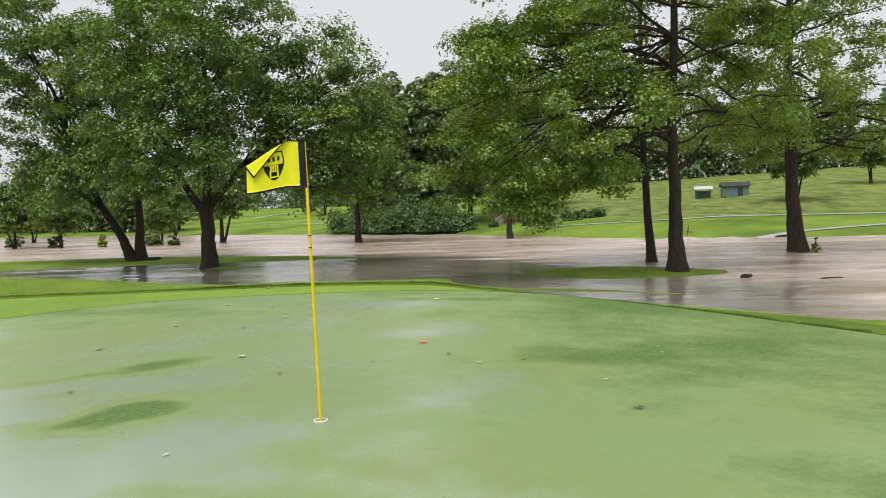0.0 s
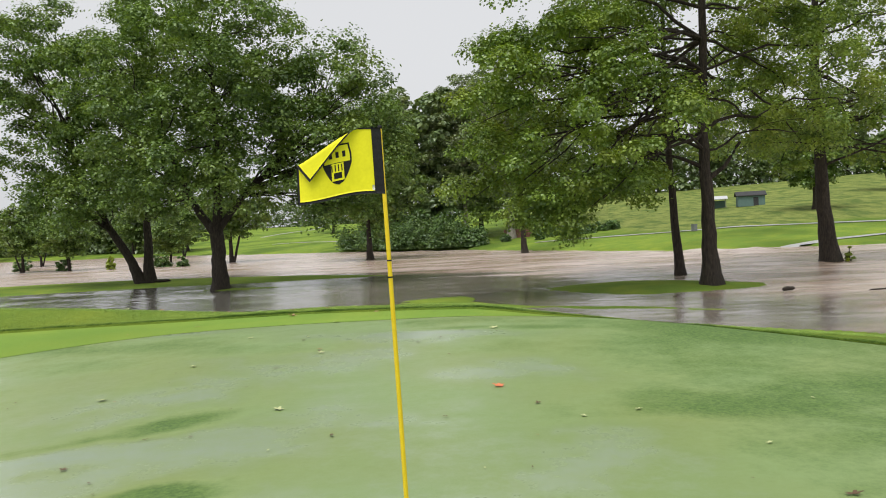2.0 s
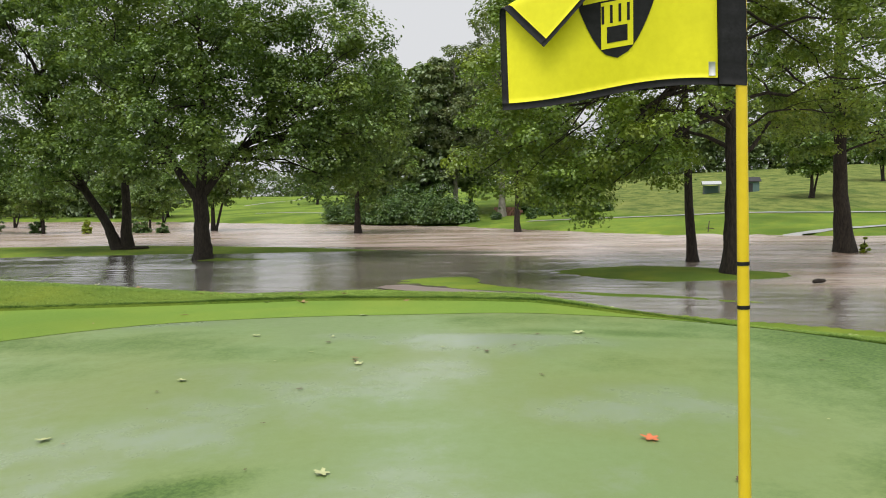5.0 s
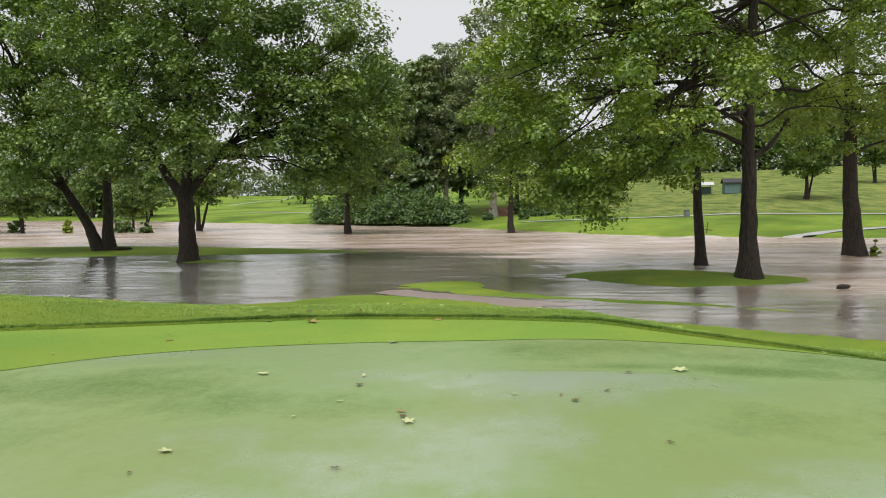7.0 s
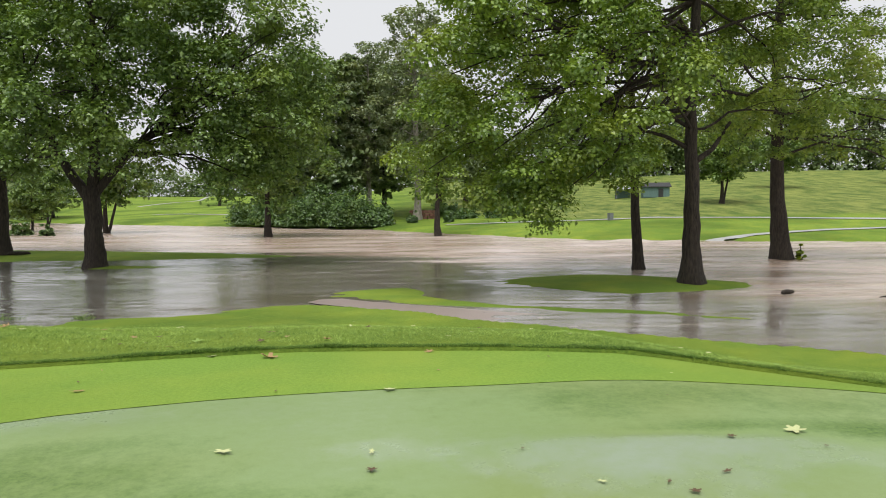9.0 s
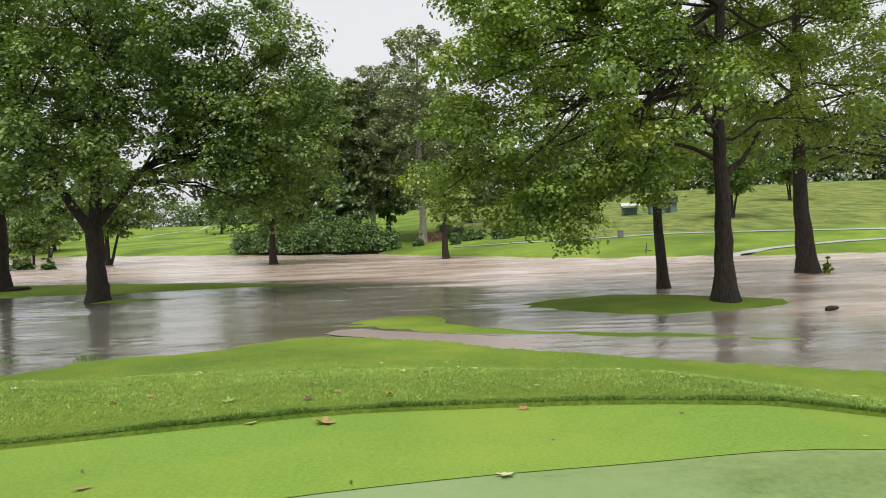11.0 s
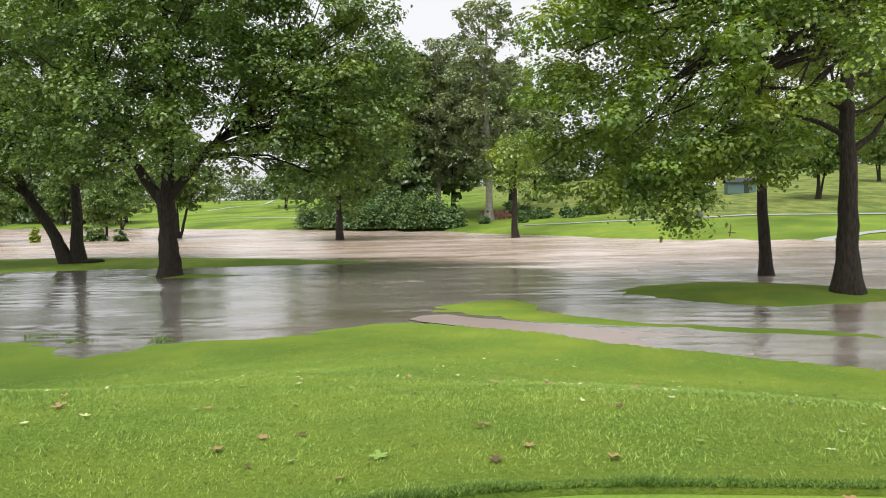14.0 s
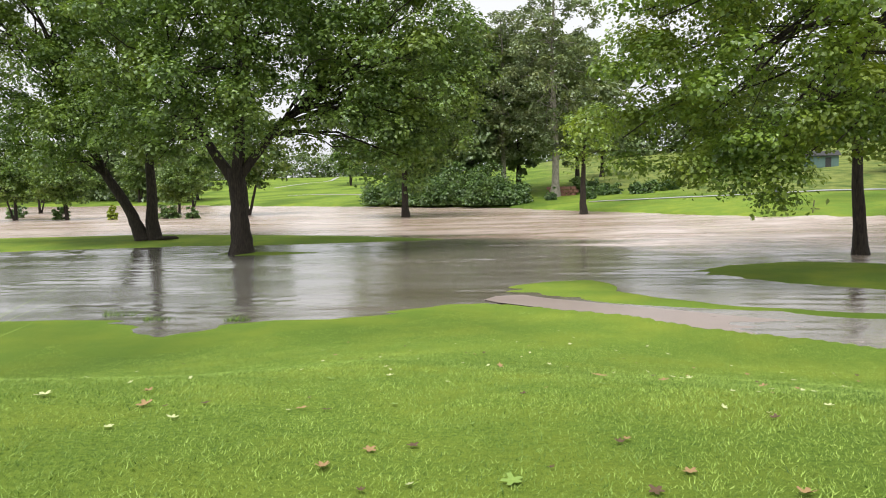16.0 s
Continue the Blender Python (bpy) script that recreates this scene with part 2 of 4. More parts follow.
def lattice(x, y, seed=0):
    """Smooth value noise on arrays, 0 to 1."""
    xi, yi = np.floor(x).astype(np.int64), np.floor(y).astype(np.int64)
    fx, fy = x - xi, y - yi
    fx, fy = fx * fx * (3 - 2 * fx), fy * fy * (3 - 2 * fy)

    def h(i, j):
        v = (i * 374761393 + j * 668265263 + seed * 974711) & 0x7FFFFFFF
        v = ((v ^ (v >> 13)) * 1274126177) & 0x7FFFFFFF
        return ((v ^ (v >> 16)) & 0xFFFF) / 65535.0

    return (h(xi, yi) * (1 - fx) + h(xi + 1, yi) * fx) * (1 - fy) + (h(xi, yi + 1) * (1 - fx) + h(xi + 1, yi + 1) * fx) * fy


def line_distance(x, y, pts, closed):
    best = np.full(x.shape, 1e9)
    n = len(pts)
    for i in range(n if closed else n - 1):
        (ax, ay), (bx, by) = pts[i], pts[(i + 1) % n]
        dx, dy = bx - ax, by - ay
        t = np.clip(((x - ax) * dx + (y - ay) * dy) / (dx * dx + dy * dy), 0, 1)
        best = np.minimum(best, np.hypot(x - ax - t * dx, y - ay - t * dy))
    return best


def inside(x, y, pts):
    res = np.zeros(x.shape, bool)
    n = len(pts)
    for i in range(n):
        (ax, ay), (bx, by) = pts[i], pts[(i + 1) % n]
        if ay == by:
            continue
        res ^= ((ay > y) != (by > y)) & (x < (bx - ax) * (y - ay) / (by - ay) + ax)
    return res


def smooth_loop(pts, steps=8):
    """A closed smooth curve through the points."""
    out, n = [], len(pts)
    for i in range(n):
        p0, p1, p2, p3 = (np.array(pts[(i + k) % n], float) for k in (-1, 0, 1, 2))
        for s in range(steps):
            t = s / steps
            out.append(tuple(0.5 * (2 * p1 + (p2 - p0) * t + (2 * p0 - 5 * p1 + 4 * p2 - p3) * t * t + (3 * p1 - p0 - 3 * p2 + p3) * t ** 3)))
    return out


GREEN_LOOP, COLLAR_LOOP = smooth_loop(GREEN), smooth_loop(COLLAR)
NEAR_LAND = SHORE + [(900, -2000), (-900, -2000)]
FAR_LAND = BANK + [(3000, -120), (3000, 4000), (-3000, 4000), (-3000, 330)]


def plateau(x, y):
    """Height of the green itself: nearly flat, with soft swells."""
    t = np.clip((y - 8.0) / 5.5, 0, 1)
    off = np.where(inside(x, y, GREEN_LOOP), 0.0, np.minimum(line_distance(x, y, GREEN_LOOP, True), 1.4)) * np.clip((x + 0.5) / 2.5, 0, 1) * 0.25
    return -off - 0.02 + 0.18 * t * t * (3 - 2 * t) - 0.03 * np.clip((y - 13.6) / 1.6, 0, 1) + 0.03 * (lattice(x / 4.5 + 9.3, y / 4.5 + 2.1, 3) - 0.5)


def height(x, y):
    """Height of the ground, in metres, at arrays x, y."""
    x, y = np.asarray(x, float), np.asarray(y, float)
    wob = (lattice(x * 0.7, y * 0.7, 5) - 0.5) * 0.5 + (lattice(x * 2.3, y * 2.3, 6) - 0.5) * 0.22
    dc = np.where(inside(x, y, COLLAR_LOOP), 0.0, line_distance(x, y, COLLAR_LOOP, True))
    ds = line_distance(x, y, SHORE, False)
    land = inside(x, y, NEAR_LAND)
    dsn = np.where(land, ds, -ds) + wob * 0.5
    u = np.clip(dc / np.maximum(dc + np.maximum(dsn, 0), 1e-6), 0, 1)
    swell = 0.10 * (lattice(x / 3.1, y / 3.1, 8) - 0.5) * np.clip(dc / 2, 0, 1) * np.clip(dsn / 4, 0, 1)
    v = np.clip(u / 0.86, 0, 1)
    v = v * v * (3 - 2 * v)
    near = plateau(x, y) * (1 - v) + (WATER + 0.12) * v - 0.12 * u * u + swell
    brow = 0.40 * np.clip((-5.2 - x) / 4.8, 0, 1) * np.clip(dc / 1.2, 0, 1) * np.clip((7.5 - dc) / 4.5, 0, 1)
    verge = 0.07 * np.exp(-np.maximum(dsn, 0) / 0.9) * np.clip((x + 5.0) / 1.5, 0, 1)
    near = near + brow + verge + np.clip(dc / 0.12, 0, 1) * 0.045 * np.clip(dsn / 3, 0, 1)
    h = np.where(dsn > 0, near, WATER - np.minimum(0.5, -0.07 * dsn))
    for pts, top, slope in ISLES:
        d = line_distance(x, y, pts, True)
        d = np.where(inside(x, y, pts), d, -d) + wob * 0.45
        rise = WATER + np.where(d > 0, top * (1 - np.exp(-slope * d / top)), np.maximum(-0.5, 0.10 * d))
        h = np.maximum(h, rise)
    db = line_distance(x, y, BANK, False)
    db = np.where(inside(x, y, FAR_LAND), db, -db) + wob * 0.8
    west = np.clip((40 - x) / 60, 0, 1)
    slope = 0.09 * (1 - west) + 0.055 * west
    far = WATER + 0.35 * (1 - np.exp(-np.maximum(db, 0) / 1.2)) + slope * np.minimum(np.maximum(db - 1, 0), 110) + 0.012 * np.maximum(db - 111, 0)
    far = far + 0.9 * (lattice(x / 31, y / 31, 11) - 0.5) * np.clip(db / 30, 0, 1)
    return np.maximum(h, np.where(db > 0, far, -50))


def ground_at(x, y):
    return float(height(np.array([x]), np.array([y]))[0])


# ---- meshes ----
def mesh_from(name, verts, faces, materials, smooth=True):
    me = bpy.data.meshes.new(name)
    verts = np.asarray(verts, np.float32)
    faces = np.asarray(faces, np.int32)
    k = faces.shape[1]
    me.vertices.add(len(verts))
    me.vertices.foreach_set("co", verts.ravel())
    me.loops.add(faces.size)
    me.loops.foreach_set("vertex_index", faces.ravel())
    me.polygons.add(len(faces))
    me.polygons.foreach_set("loop_start", np.arange(0, faces.size, k, dtype=np.int32))
    me.polygons.foreach_set("use_smooth", np.full(len(faces), smooth))
    me.update(calc_edges=True)
    me.validate()
    for m in materials if isinstance(materials, (list, tuple)) else [materials]:
        me.materials.append(m)
    return me


def axis(lo, hi, step, far_lo, far_hi, grow=1.22):
    mid = list(np.arange(lo, hi + step / 2, step))
    a, s = [], step
    while (a[-1] if a else lo) > far_lo:
        s *= grow
        a.append((a[-1] if a else lo) - s)
    b, s = [], step
    while (b[-1] if b else hi) < far_hi:
        s *= grow
        b.append((b[-1] if b else hi) + s)
    return np.array(a[::-1] + mid + b)


def sheet(xs, ys):
    X, Y = np.meshgrid(xs, ys)
    nx, ny = len(xs), len(ys)
    idx = np.arange(nx * ny).reshape(ny, nx)
    f = np.stack([idx[:-1, :-1], idx[:-1, 1:], idx[1:, 1:], idx[1:, :-1]], -1).reshape(-1, 4)
    return X.ravel(), Y.ravel(), f


# ground
gx, gy, gf = sheet(axis(-19, 14, 0.2, -1500, 1500, 1.10), axis(8, 44, 0.2, -1200, 2500, 1.035))
gz = height(gx, gy)
under = inside(gx, gy, COLLAR_LOOP) | (line_distance(gx, gy, COLLAR_LOOP, True) < 0.22)
gz = np.where(under, plateau(gx, gy) - 0.05, gz)
ground_mesh = mesh_from("ground", np.stack([gx, gy, gz], 1), gf, ROUGH_GRASS)
up_bank = np.where(inside(gx, gy, FAR_LAND), line_distance(gx, gy, BANK, False), 0)
meadow = np.clip((up_bank - 19 + 8 * lattice(gx / 14, gy / 9, 71)) / 4, 0, 1) * np.clip((gx - 12 + 8 * lattice(gx / 9, gy / 9, 72)) / 8, 0, 1)
ground_mesh.attributes.new("meadow", "FLOAT", "POINT").data.foreach_set("value", meadow.astype(np.float32))
ground = tagged(new("ground", ground_mesh), "rain-soaked mown grass ground sloping down to the flood", "ground", kind="structure")


GX, GY = np.unique(gx), np.unique(gy)
GZ = gz.reshape(len(GY), len(GX))


def mesh_height(x, y):
    """Height of the built ground sheet, read off its grid."""
    i = np.clip(np.searchsorted(GX, x) - 1, 0, len(GX) - 2)
    j = np.clip(np.searchsorted(GY, y) - 1, 0, len(GY) - 2)
    a, b = (x - GX[i]) / (GX[i + 1] - GX[i]), (y - GY[j]) / (GY[j + 1] - GY[j])
    return (GZ[j, i] * (1 - a) + GZ[j, i + 1] * a) * (1 - b) + (GZ[j + 1, i] * (1 - a) + GZ[j + 1, i + 1] * a) * b


def disc(loop, inner, lift, n_rings, name, material):
    """A sheet of rings between a loop and a smaller loop (or a point) that follows the plateau."""
    loop, vs, n = np.array(loop), [], len(loop)
    inner = np.array(inner)
    if inner.ndim == 1:
        inner = np.repeat(inner[None], n, 0)
    for i in range(n_rings + 1):
        t = i / n_rings
        p = loop * (1 - t) + inner * t
        vs.append(np.column_stack([p, plateau(p[:, 0], p[:, 1]) + lift]))
    vs = np.concatenate(vs)
    fs = [(i * n + j, i * n + (j + 1) % n, (i + 1) * n + (j + 1) % n, (i + 1) * n + j) for i in range(n_rings) for j in range(n)]
    return mesh_from(name, vs, fs, material)


def match(loop, centre, count=180):
    """The loop resampled by angle round the centre, so that two loops pair up."""
    p = np.array(loop)
    a = np.arctan2(p[:, 1] - centre[1], p[:, 0] - centre[0])
    r = np.hypot(p[:, 0] - centre[0], p[:, 1] - centre[1])
    o = np.argsort(a)
    t = np.linspace(-math.pi, math.pi, count, endpoint=False)
    rr = np.interp(t, a[o], r[o], period=2 * math.pi)
    return np.column_stack([centre[0] + rr * np.cos(t), centre[1] + rr * np.sin(t)])


MIDDLE = (-2.8, 4.5)
green_ring, collar_ring = match(GREEN_LOOP, MIDDLE), match(COLLAR_LOOP, MIDDLE)
tagged(new("collar", disc(collar_ring, green_ring, 0.004, 6, "collar", COLLAR_GRASS)), "bright green close-cut collar round the putting green", "grass", kind="structure")
lip = np.array(COLLAR_LOOP)
along = np.roll(lip, -1, 0) - np.roll(lip, 1, 0)
out = np.column_stack([along[:, 1], -along[:, 0]]) / np.linalg.norm(along, axis=1)[:, None]
out *= np.where(inside(*(lip + out * 0.1).T, COLLAR_LOOP), -1, 1)[:, None]
rows = []
for reach, rise in ((0.0, -0.02), (0.004, 0.03), (0.03, 0.05), (0.12, 0.045), (0.32, None), (0.6, None)):
    p = lip + out * reach
    rows.append(np.column_stack([p, height(p[:, 0], p[:, 1]) + (0.004 if reach < 0.5 else -0.014) if rise is None else plateau(lip[:, 0], lip[:, 1]) + rise]))
n = len(lip)
tagged(new("turf_edge", mesh_from("turf_edge", np.concatenate(rows), [(i * n + j, i * n + (j + 1) % n, (i + 1) * n + (j + 1) % n, (i + 1) * n + j) for i in range(5) for j in range(n)], ROUGH_GRASS)),
       "cut edge of the thicker rough grass along the collar", "grass", kind="structure")
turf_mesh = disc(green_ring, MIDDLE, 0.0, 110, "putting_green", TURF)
co = np.empty(len(turf_mesh.vertices) * 3, np.float32)
turf_mesh.vertices.foreach_get("co", co)
tx, ty = co[0::3].astype(float), co[1::3].astype(float)


def smear(x, y, cx, cy, turn, long, wide):
    """1 in the middle of a slanting ragged patch, falling to 0."""
    c, sn = math.cos(radians(turn)), math.sin(radians(turn))
    a, b = ((x - cx) * c + (y - cy) * sn) / long, ((y - cy) * c - (x - cx) * sn) / wide
    rag = (lattice(x * 2.6, y * 2.6, 51) - 0.5) + 0.7 * (lattice(x * 7, y * 7, 52) - 0.5)
    q = np.exp(-0.9 * (a * a + b * b))
    return np.clip(1.15 * q + 0.8 * rag * np.sqrt(q), 0, 1)


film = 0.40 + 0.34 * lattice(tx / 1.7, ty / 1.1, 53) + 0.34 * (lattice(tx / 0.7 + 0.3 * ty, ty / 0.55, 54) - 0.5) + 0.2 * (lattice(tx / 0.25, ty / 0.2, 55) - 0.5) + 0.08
# Extra film where the sky sheen is bright; the shader paints it paler too.
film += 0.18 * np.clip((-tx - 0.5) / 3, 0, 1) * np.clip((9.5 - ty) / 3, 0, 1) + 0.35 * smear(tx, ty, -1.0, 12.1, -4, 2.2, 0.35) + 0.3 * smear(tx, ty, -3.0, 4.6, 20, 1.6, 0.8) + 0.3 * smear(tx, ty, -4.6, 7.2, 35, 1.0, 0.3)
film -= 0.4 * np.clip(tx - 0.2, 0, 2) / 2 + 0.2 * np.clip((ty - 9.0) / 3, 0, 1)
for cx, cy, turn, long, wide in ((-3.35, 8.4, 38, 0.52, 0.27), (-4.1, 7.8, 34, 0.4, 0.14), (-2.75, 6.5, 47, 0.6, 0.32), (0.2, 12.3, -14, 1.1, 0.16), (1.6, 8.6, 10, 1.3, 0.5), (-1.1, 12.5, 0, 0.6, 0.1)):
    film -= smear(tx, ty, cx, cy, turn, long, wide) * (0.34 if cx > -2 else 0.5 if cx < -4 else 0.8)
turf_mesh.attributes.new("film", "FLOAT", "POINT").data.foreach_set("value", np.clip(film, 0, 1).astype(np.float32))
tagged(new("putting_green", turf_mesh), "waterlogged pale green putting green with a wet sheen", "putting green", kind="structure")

# water
wx, wy, wf = sheet(axis(-26, 14, 0.18, -900, 900, 1.06), axis(25.5, 52, 0.18, -60, 420, 1.045))
ISLE_LINE = [(-400, 70), (-60, 60), (-28, 60), (-7, 56), (-1, 50), (4, 44.5), (8, 39), (9.5, 33), (9.5, 27), (10, 22), (20, 8), (200, -100)]
side = inside(wx, wy, ISLE_LINE + [(200, 900), (-400, 900)])
dl = line_distance(wx, wy, ISLE_LINE, False)
mud_sheen = np.clip((np.where(side, dl, -dl) + (lattice(wx / 5, wy / 2.2, 21) - 0.5) * 8 + 2) / 8, 0, 1)
# Paler base colour between the islands stands in for reflected sky on ripples.
mud_sheen = np.maximum(mud_sheen, 0.17 * np.clip((wx + 12 + 4 * lattice(wx / 4, wy / 3, 22)) / 7, 0, 1))
gust = np.clip((lattice(wx / 4.2, wy / 1.5, 35) * 0.6 + lattice(wx / 1.6, wy / 0.6, 36) * 0.4 - 0.30) * 2.6, 0.10, 1)
rng = np.random.default_rng(404)
ripple = np.zeros_like(wx)
for i in range(9):
    wave, head = rng.uniform(0.55, 1.3), radians(rng.uniform(40, 140))
    ripple += np.sin((wx * math.cos(head) + wy * math.sin(head)) * 2 * math.pi / wave + rng.uniform(0, 6.3) + 2.5 * lattice(wx / 2.1, wy / 2.1, 40 + i)) * wave
fade = np.clip(1.4 - np.maximum(np.abs(wx + 8) - 24, 0) / 8, 0, 1) * np.clip(1.3 - np.maximum(wy - 58, 0) / 8, 0, 1)
ripple *= (0.0035 + 0.004 * np.clip((wy - 36) / 8, 0, 1)) * gust * fade
chop = (lattice(wx / 2.6, wy / 1.1, 31) + 0.5 * lattice(wx / 1.2, wy / 0.6, 32) - 0.75) * 0.11 * mud_sheen + ripple
boil = np.exp(-(((wx - 19) / 7) ** 2 + ((wy - 66.5) / 2.2) ** 2)) * 0.45 * lattice(wx / 1.7, wy / 0.9, 33)
foam = np.clip(boil * 6 - 0.5, 0, 1) + np.clip((lattice(wx / 3.5, wy / 0.8, 34) - 0.80) * 5, 0, 0.6) * mud_sheen
water_mesh = mesh_from("flood_water", np.stack([wx, wy, WATER + chop + boil], 1), wf, FLOOD)
attr = water_mesh.attributes.new("mud_sheen", "FLOAT", "POINT")
attr.data.foreach_set("value", mud_sheen.astype(np.float32))
water_mesh.attributes.new("foam", "FLOAT", "POINT").data.foreach_set("value", np.clip(foam, 0, 1).astype(np.float32))
tagged(new("water", water_mesh), "muddy brown flood water, choppy in the river and calm over the lawn", "water", kind="structure")


def ribbon(name, left, right, material, lift, level=None, steps=10):
    """A paved strip between two edge lines."""
    def fill(pts):
        pts = np.array(pts, float)
        t = np.linspace(0, len(pts) - 1, (len(pts) - 1) * steps + 1)
        return np.column_stack([np.interp(t, np.arange(len(pts)), pts[:, i]) for i in (0, 1)])
    a, b = fill(left), fill(right)
    rows = [a * (1 - k / 6) + b * k / 6 for k in range(7)]
    n = len(a)
    v = np.concatenate(rows)
    z = height(v[:, 0], v[:, 1]) + lift if level is None else level(v[:, 0], v[:, 1])
    f = [(i * n + j, i * n + j + 1, (i + 1) * n + j + 1, (i + 1) * n + j) for i in range(6) for j in range(n - 1)]
    return mesh_from(name, np.column_stack([v, z]), f, material)


path_near = [(-4.65, 33.2), (-4.3, 32.6), (-3.9, 32.25), (-1.3, 30.2), (0.7, 28.2), (2.9, 26.5), (5.1, 25.0), (10, 21.6)]
path_far = [(-4.65, 33.2), (-4.3, 33.75), (-3.5, 33.9), (-2.5, 33.0), (1.2, 30.35), (3.8, 28.7), (6.6, 26.9), (12, 23.4)]
level = lambda x, y: WATER + 0.03 - 0.009 * np.maximum(0, x + 1.5) + 0.02 * (lattice(x / 1.3, y / 0.9, 41) - 0.5)
tagged(new("cart_path", ribbon("cart_path", path_near, path_far, ASPHALT, 0, level)), "wet pinkish brown asphalt cart path running into the water", "path", kind="structure")


# ---- trees ----
def tube(path, radii, sides=8, start=0):
    """Vertices and quads of a tapering tube along a path."""
    path, radii = np.asarray(path, float), np.asarray(radii, float)
    vs, up = [], np.array([0.31, 0.17, 0.93])
    tang = np.gradient(path, axis=0)
    tang /= np.linalg.norm(tang, axis=1)[:, None] + 1e-9
    ang = np.arange(sides) * 2 * math.pi / sides
    for p, t, r in zip(path, tang, radii):
        a = np.cross(t, up if abs(t @ up) < 0.95 else np.array([1.0, 0, 0]))
        a /= np.linalg.norm(a)
        b = np.cross(t, a)
        knot = 1 + 0.06 * np.sin(3 * ang + 2.0 * p[2]) + 0.05 * np.sin(5 * ang - 1.3 * p[2] + 1)
        vs.append(p + (r * knot)[:, None] * (np.cos(ang)[:, None] * a + np.sin(ang)[:, None] * b))
    n = len(path)
    i, j = np.meshgrid(np.arange(n - 1), np.arange(sides), indexing="ij")
    f = np.stack([i * sides + j, i * sides + (j + 1) % sides, (i + 1) * sides + (j + 1) % sides, (i + 1) * sides + j], -1).reshape(-1, 4)
    return np.concatenate(vs), f + start


def bend(rng, a, b, n, wild, sag=0.0):
    """A crooked line from a to b that first climbs."""
    a, b = np.array(a, float), np.array(b, float)
    t = np.linspace(0, 1, n)[:, None]
    p = a + (b - a) * t
    p[:, 2] += sag * np.linalg.norm(b - a) * (t[:, 0] * (1 - t[:, 0])) * 4
    w = rng.normal(0, wild * np.linalg.norm(b - a), (n, 3))
    w[0] = w[-1] = 0
    w = (w + np.roll(w, 1, 0)) / 2
    w[0] = w[-1] = 0
    return p + w


def leaf_cloud(rng, clumps, sizes, per, leaf):
    """Leaves on flattened domes round clump centres: they shingle over the top of each spray and hang at its rim, with strays between."""
    n = len(clumps) * per
    c = np.repeat(clumps, per, 0)
    s = np.repeat(sizes, per)[:, None]
    d = rng.normal(0, 1, (n, 3))
    d /= np.linalg.norm(d, axis=1)[:, None]
    d[:, 2] = np.where(rng.uniform(0, 1, n) < 0.7, np.abs(d[:, 2]), d[:, 2])
    squash = np.repeat(rng.uniform(0.45, 0.8, len(clumps)), per)[:, None]
    flat = np.concatenate([np.ones((n, 2)), squash], 1)
    stray = rng.uniform(0, 1, n) < 0.22
    reach = np.where(stray, rng.uniform(0.2, 1.45, n), rng.uniform(0.72, 1.06, n))
    lump = 1 + 0.22 * np.sin(3 * np.arctan2(d[:, 1], d[:, 0]) + np.repeat(rng.uniform(0, 6.3, len(clumps)), per))
    p = c + d * flat * s * (reach * lump)[:, None]
    p[:, 2] -= 0.28 * s[:, 0] * (d[:, 0] ** 2 + d[:, 1] ** 2) * reach
    nor = d / flat + np.array([0, 0, 0.55]) + rng.normal(0, 0.48, (n, 3))
    nor /= np.linalg.norm(nor, axis=1)[:, None]
    fwd = np.cross(nor, rng.normal(0, 1, (n, 3)) + np.column_stack([d[:, 1], -d[:, 0], np.zeros(n)]) * 1.2)
    fwd /= np.linalg.norm(fwd, axis=1)[:, None] + 1e-9
    side = np.cross(nor, fwd)
    L = leaf * rng.uniform(0.6, 1.3, n)[:, None]
    W = L * rng.uniform(0.36, 0.52, n)[:, None]
    v = np.stack([p - fwd * L * 0.5, p + side * W + nor * L * 0.10 - fwd * L * 0.05, p + fwd * L * 0.55, p - side * W + nor * L * 0.10 - fwd * L * 0.05], 1).reshape(-1, 3)
    k = np.arange(n) * 4
    f = np.concatenate([np.stack([k, k + 1, k + 2], 1), np.stack([k, k + 2, k + 3], 1)])
    return v, f


